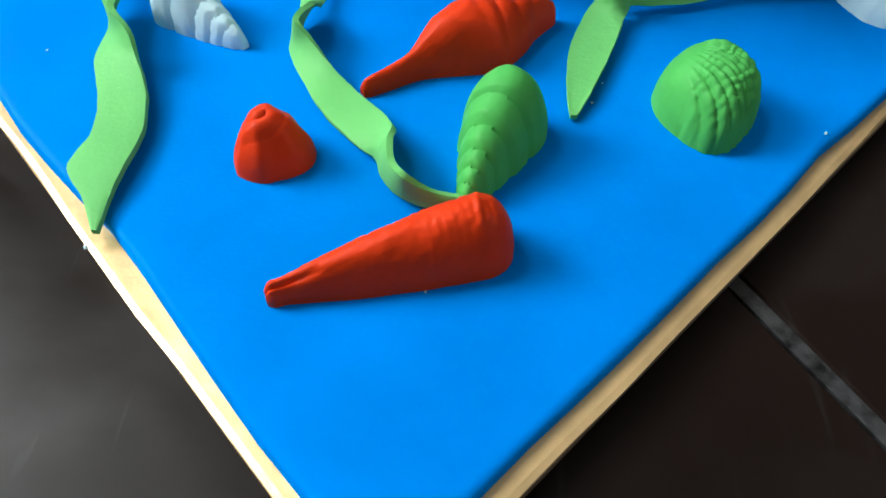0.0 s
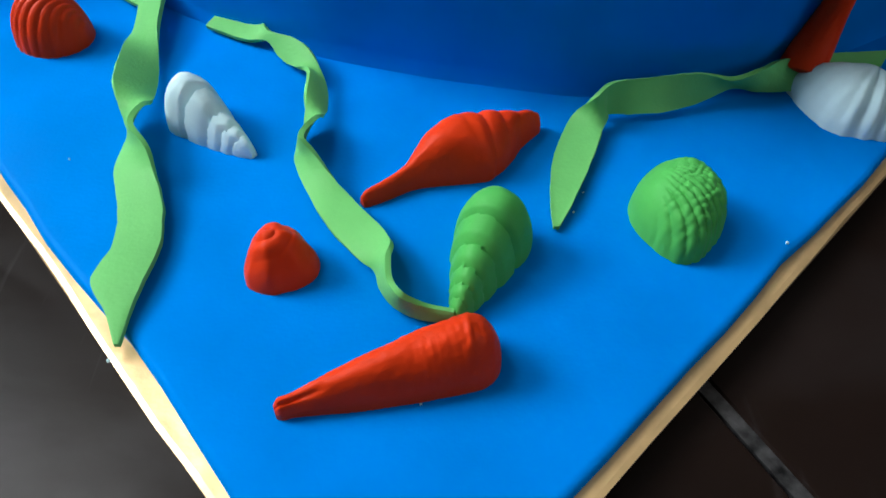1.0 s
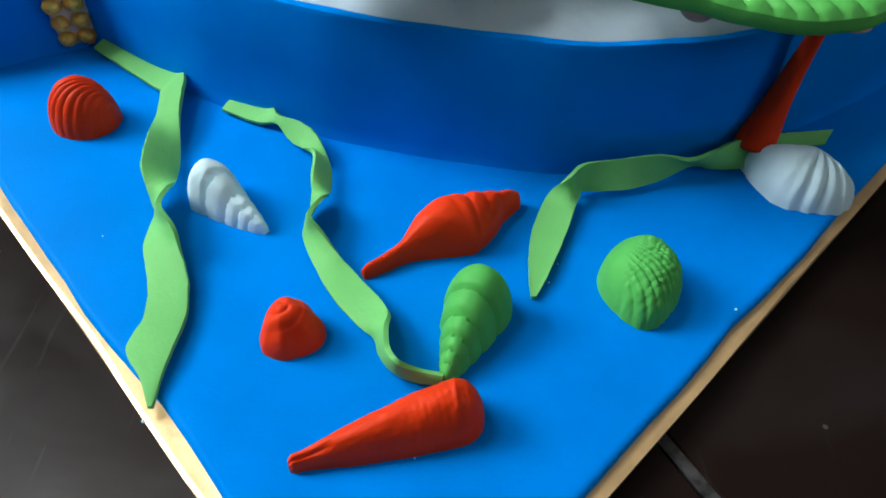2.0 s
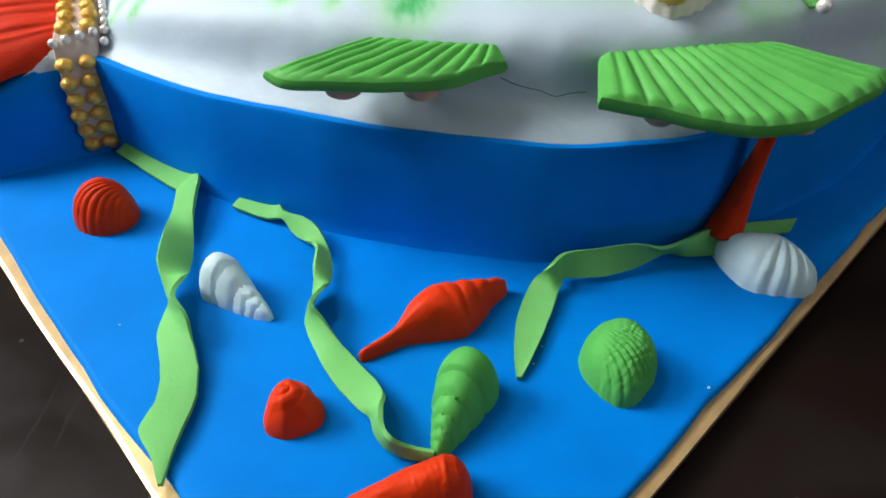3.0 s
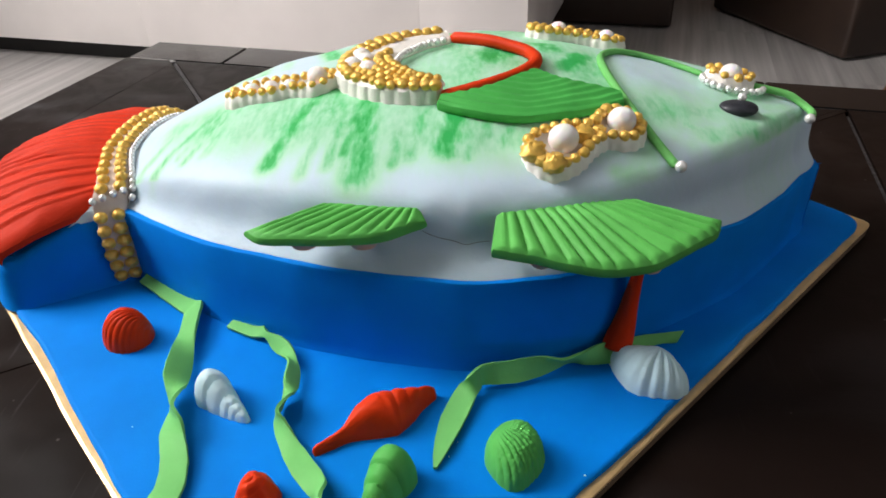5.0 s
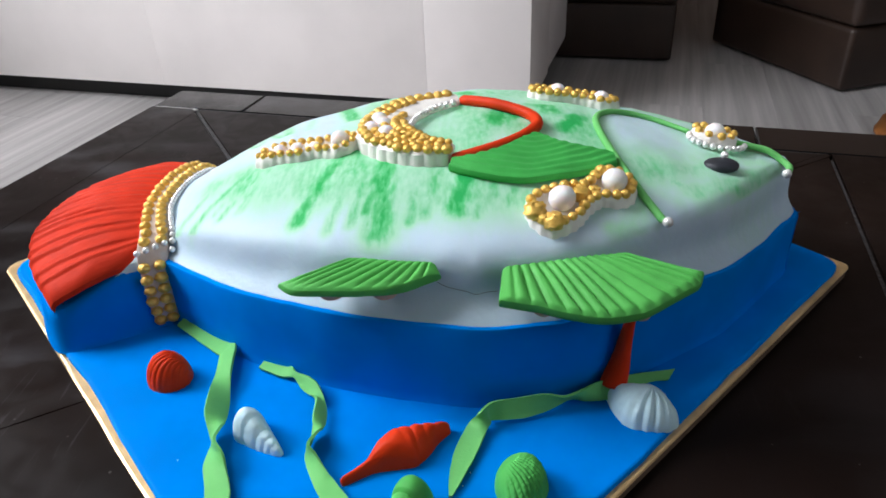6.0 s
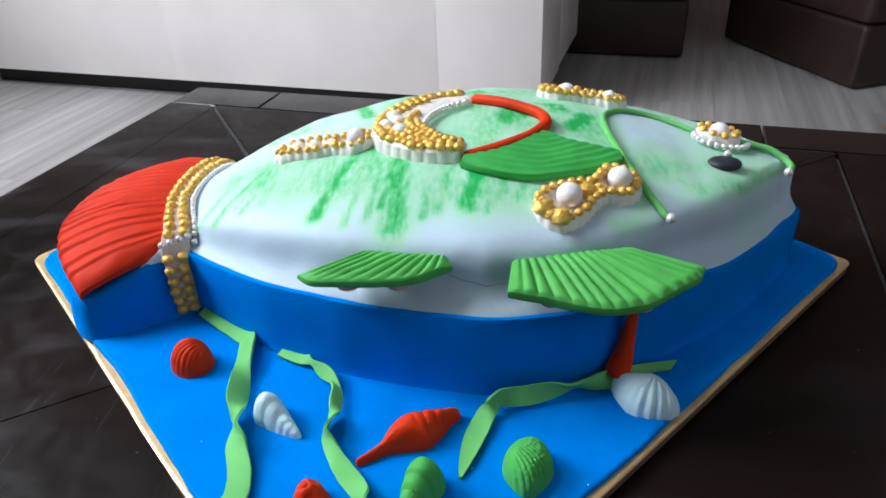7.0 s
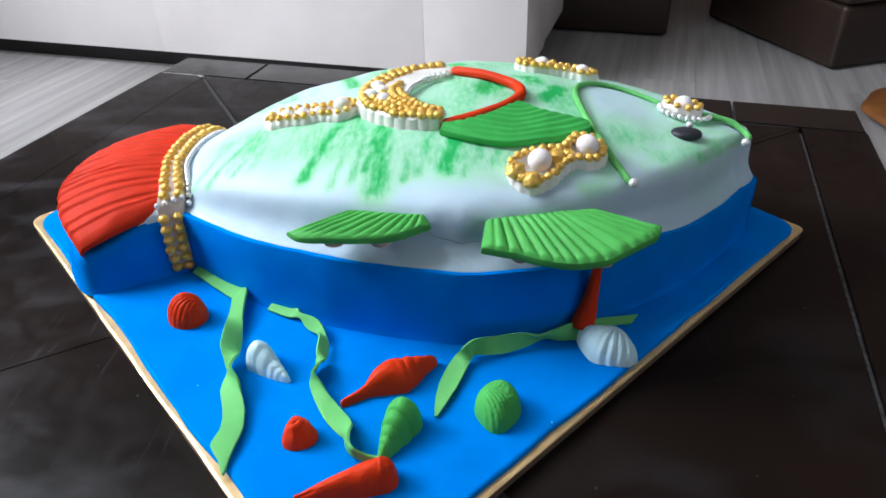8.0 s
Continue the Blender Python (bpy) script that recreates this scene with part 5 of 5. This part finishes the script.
# crumbs of sugar on the blue sheet
crumbs = []
for x, y, r in ((0.0888, 0.1261, 0.00045), (0.0358, 0.1350, 0.00035), (0.0392, 0.1425, 0.00025), (0.0065, 0.0818, 0.0004), (-0.0020, 0.0785, 0.0003), (0.0110, 0.0830, 0.0004),
                (-0.0690, 0.0870, 0.0005), (-0.1000, 0.1500, 0.0003), (0.1400, 0.1800, 0.0004)):
    v, f = ball(r, 4, 6, 0.8, 0.3)
    crumbs.append(([(x + p[0], y + p[1], BZ + r * 0.6 + p[2]) for p in v], f))
single("sugar_crumbs", joined(*crumbs), SHELLWHITE, (0, 0.12, BZ), "tiny white sugar crumbs on the blue fondant sheet", "crumbs", kind="stuff")

# ---- seaweed ribbons ----
def ribbon(name, stations, thick, label):
    """A cut fondant strip: rows of middle and half-width vector."""
    st = smooth_line(stations, 110)
    n = len(st)
    mid, half = st[:, :3], st[:, 3:]
    d = np.gradient(mid, axis=0)
    up = np.cross(d, half)
    up /= np.linalg.norm(up, axis=1)[:, None] + 1e-9
    for i in range(1, n):
        if up[i] @ up[i - 1] < 0:
            up[i] *= -1
    top = np.zeros((n, 7, 3))
    for i in range(n):
        for j, q in enumerate(np.linspace(-1, 1, 7)):
            rag = 1 + 0.05 * noise.noise((mid[i][0] * 260, mid[i][1] * 260, 3 * q))
            top[i, j] = mid[i] + half[i] * q * rag + up[i] * thick / 2 * (1 - 0.3 * q**8)
            top[i, j, 2] = max(top[i, j, 2], BZ + 0.0006)
    low = top - up[:, None] * thick
    low[:, :, 2] = np.maximum(low[:, :, 2], BZ - 0.0002)
    single(name, slab(top, low - top), LEAF, (*mid[n // 2][:2], BZ), label, "seaweed", "seaweed ribbons")


ribbon("seaweed_ribbon", [
    (-0.1349, 0.2572, 0.4635, 0.0022, 0.0045, 0.0010),
    (-0.1123, 0.2399, 0.4630, 0.0020, 0.0055, 0.0010),
    (-0.1004, 0.2298, 0.4640, 0.0028, 0.0050, 0.0012),
    (-0.0970, 0.2238, 0.4655, 0.0046, 0.0016, 0.0026),
    (-0.0944, 0.2073, 0.4652, 0.0048, -0.0008, 0.0022),
    (-0.0910, 0.1905, 0.4655, 0.0049, -0.0010, -0.0030),
    (-0.0878, 0.1735, 0.4660, 0.0047, 0.0006, -0.0032),
    (-0.0845, 0.1625, 0.4665, 0.0036, -0.0008, 0.0040),
    (-0.0830, 0.1552, 0.4675, 0.0024, -0.0034, 0.0048),
    (-0.0804, 0.1492, 0.4660, 0.0052, -0.0039, 0.0040),
    (-0.0788, 0.1418, 0.4640, 0.0062, -0.0017, 0.0020),
    (-0.0740, 0.1301, 0.4630, 0.0059, -0.0002, 0.0010),
    (-0.0715, 0.1178, 0.4625, 0.0058, -0.0002, 0.0005),
    (-0.0727, 0.1067, 0.4625, 0.0062, -0.0004, 0.0005),
    (-0.0699, 0.0979, 0.4620, 0.0026, 0.0001, 0.0000),
    (-0.0681, 0.0904, 0.4610, 0.0006, 0.0000, 0.0000),
], 0.0015, "broad light green fondant seaweed ribbon with a twist")
ribbon("seaweed_ribbon", [
    (-0.0750, 0.2185, 0.4630, 0.0024, 0.0042, 0.0010),
    (-0.0618, 0.2118, 0.4635, 0.0018, 0.0048, 0.0014),
    (-0.0548, 0.2050, 0.4650, 0.0003, 0.0008, 0.0014),
    (-0.0480, 0.1990, 0.4648, 0.0024, 0.0012, 0.0030),
    (-0.0419, 0.1926, 0.4648, 0.0030, 0.0004, 0.0022),
    (-0.0365, 0.1832, 0.4650, 0.0026, -0.0012, -0.0020),
    (-0.0352, 0.1707, 0.4652, 0.0028, -0.0010, -0.0024),
    (-0.0355, 0.1611, 0.4655, 0.0022, -0.0015, 0.0040),
    (-0.0371, 0.1531, 0.4665, 0.0012, -0.0030, 0.0046),
    (-0.0351, 0.1480, 0.4650, 0.0031, -0.0017, 0.0030),
    (-0.0299, 0.1391, 0.4632, 0.0038, 0.0006, 0.0015),
    (-0.0242, 0.1307, 0.4625, 0.0033, 0.0036, 0.0005),
    (-0.0147, 0.1178, 0.4640, 0.0036, 0.0022, 0.0018),
    (-0.0122, 0.1109, 0.4661, 0.0016, -0.0011, 0.0041),
    (-0.0110, 0.1052, 0.4661, 0.0011, -0.0017, 0.0041),
    (-0.0077, 0.1003, 0.4662, 0.0008, -0.0016, 0.0042),
    (-0.0021, 0.0998, 0.4630, 0.0005, 0.0004, 0.0020),
    (0.0044, 0.0992, 0.4625, 0.0003, 0.0004, 0.0015),
], 0.0014, "narrow twisted light green fondant seaweed ribbon")
ribbon("seaweed_ribbon", [
    (0.0305, 0.1282, 0.4610, 0.0007, 0.0000, 0.0000),
    (0.0327, 0.1373, 0.4620, 0.0030, -0.0005, 0.0000),
    (0.0369, 0.1526, 0.4620, 0.0048, -0.0017, 0.0000),
    (0.0421, 0.1653, 0.4630, 0.0032, -0.0052, 0.0000),
    (0.0464, 0.1704, 0.4673, 0.0022, 0.0004, -0.0043),
    (0.0498, 0.1754, 0.4666, -0.0003, -0.0015, -0.0046),
    (0.0636, 0.1776, 0.4665, 0.0010, -0.0023, -0.0045),
    (0.0766, 0.1814, 0.4667, 0.0005, -0.0008, -0.0047),
    (0.0878, 0.1850, 0.4665, 0.0017, 0.0029, -0.0035),
    (0.0960, 0.1865, 0.4664, 0.0016, 0.0011, -0.0044),
    (0.1058, 0.1906, 0.4655, 0.0020, -0.0017, -0.0045),
    (0.1165, 0.1943, 0.4649, 0.0011, -0.0026, -0.0039),
    (0.1291, 0.2022, 0.4635, 0.0016, -0.0011, -0.0025),
    (0.1447, 0.2063, 0.4620, -0.0023, -0.0031, -0.0010),
], 0.0014, "light green fondant seaweed ribbon bent along the cake")

# ---- floor planks ----
PLANK_W, PLANK_L = 0.192, 1.285
plank_mesh = mesh_data("plank", *box(-PLANK_W / 2 + 0.0003, -0.5, -0.012, PLANK_W / 2 - 0.0003, 0.5, 0.0, turned=False), FLOOR, False)
row = 0
u = U0 + PLANK_W / 2
while u < U1 + 0.05:
    a = V0
    b = V0 + 0.3 + (row * 0.43) % PLANK_L
    while a < V1 - 0.01:
        b = min(b, V1)
        ob = new("plank", plank_mesh)
        ob.parent = floor
        ob.location = uv(u, (a + b) / 2)
        ob.rotation_euler, ob.scale = (0, 0, TURNED), (1, b - a - 0.0006, 1)
        a, b = b, b + PLANK_L
    u += PLANK_W
    row += 1
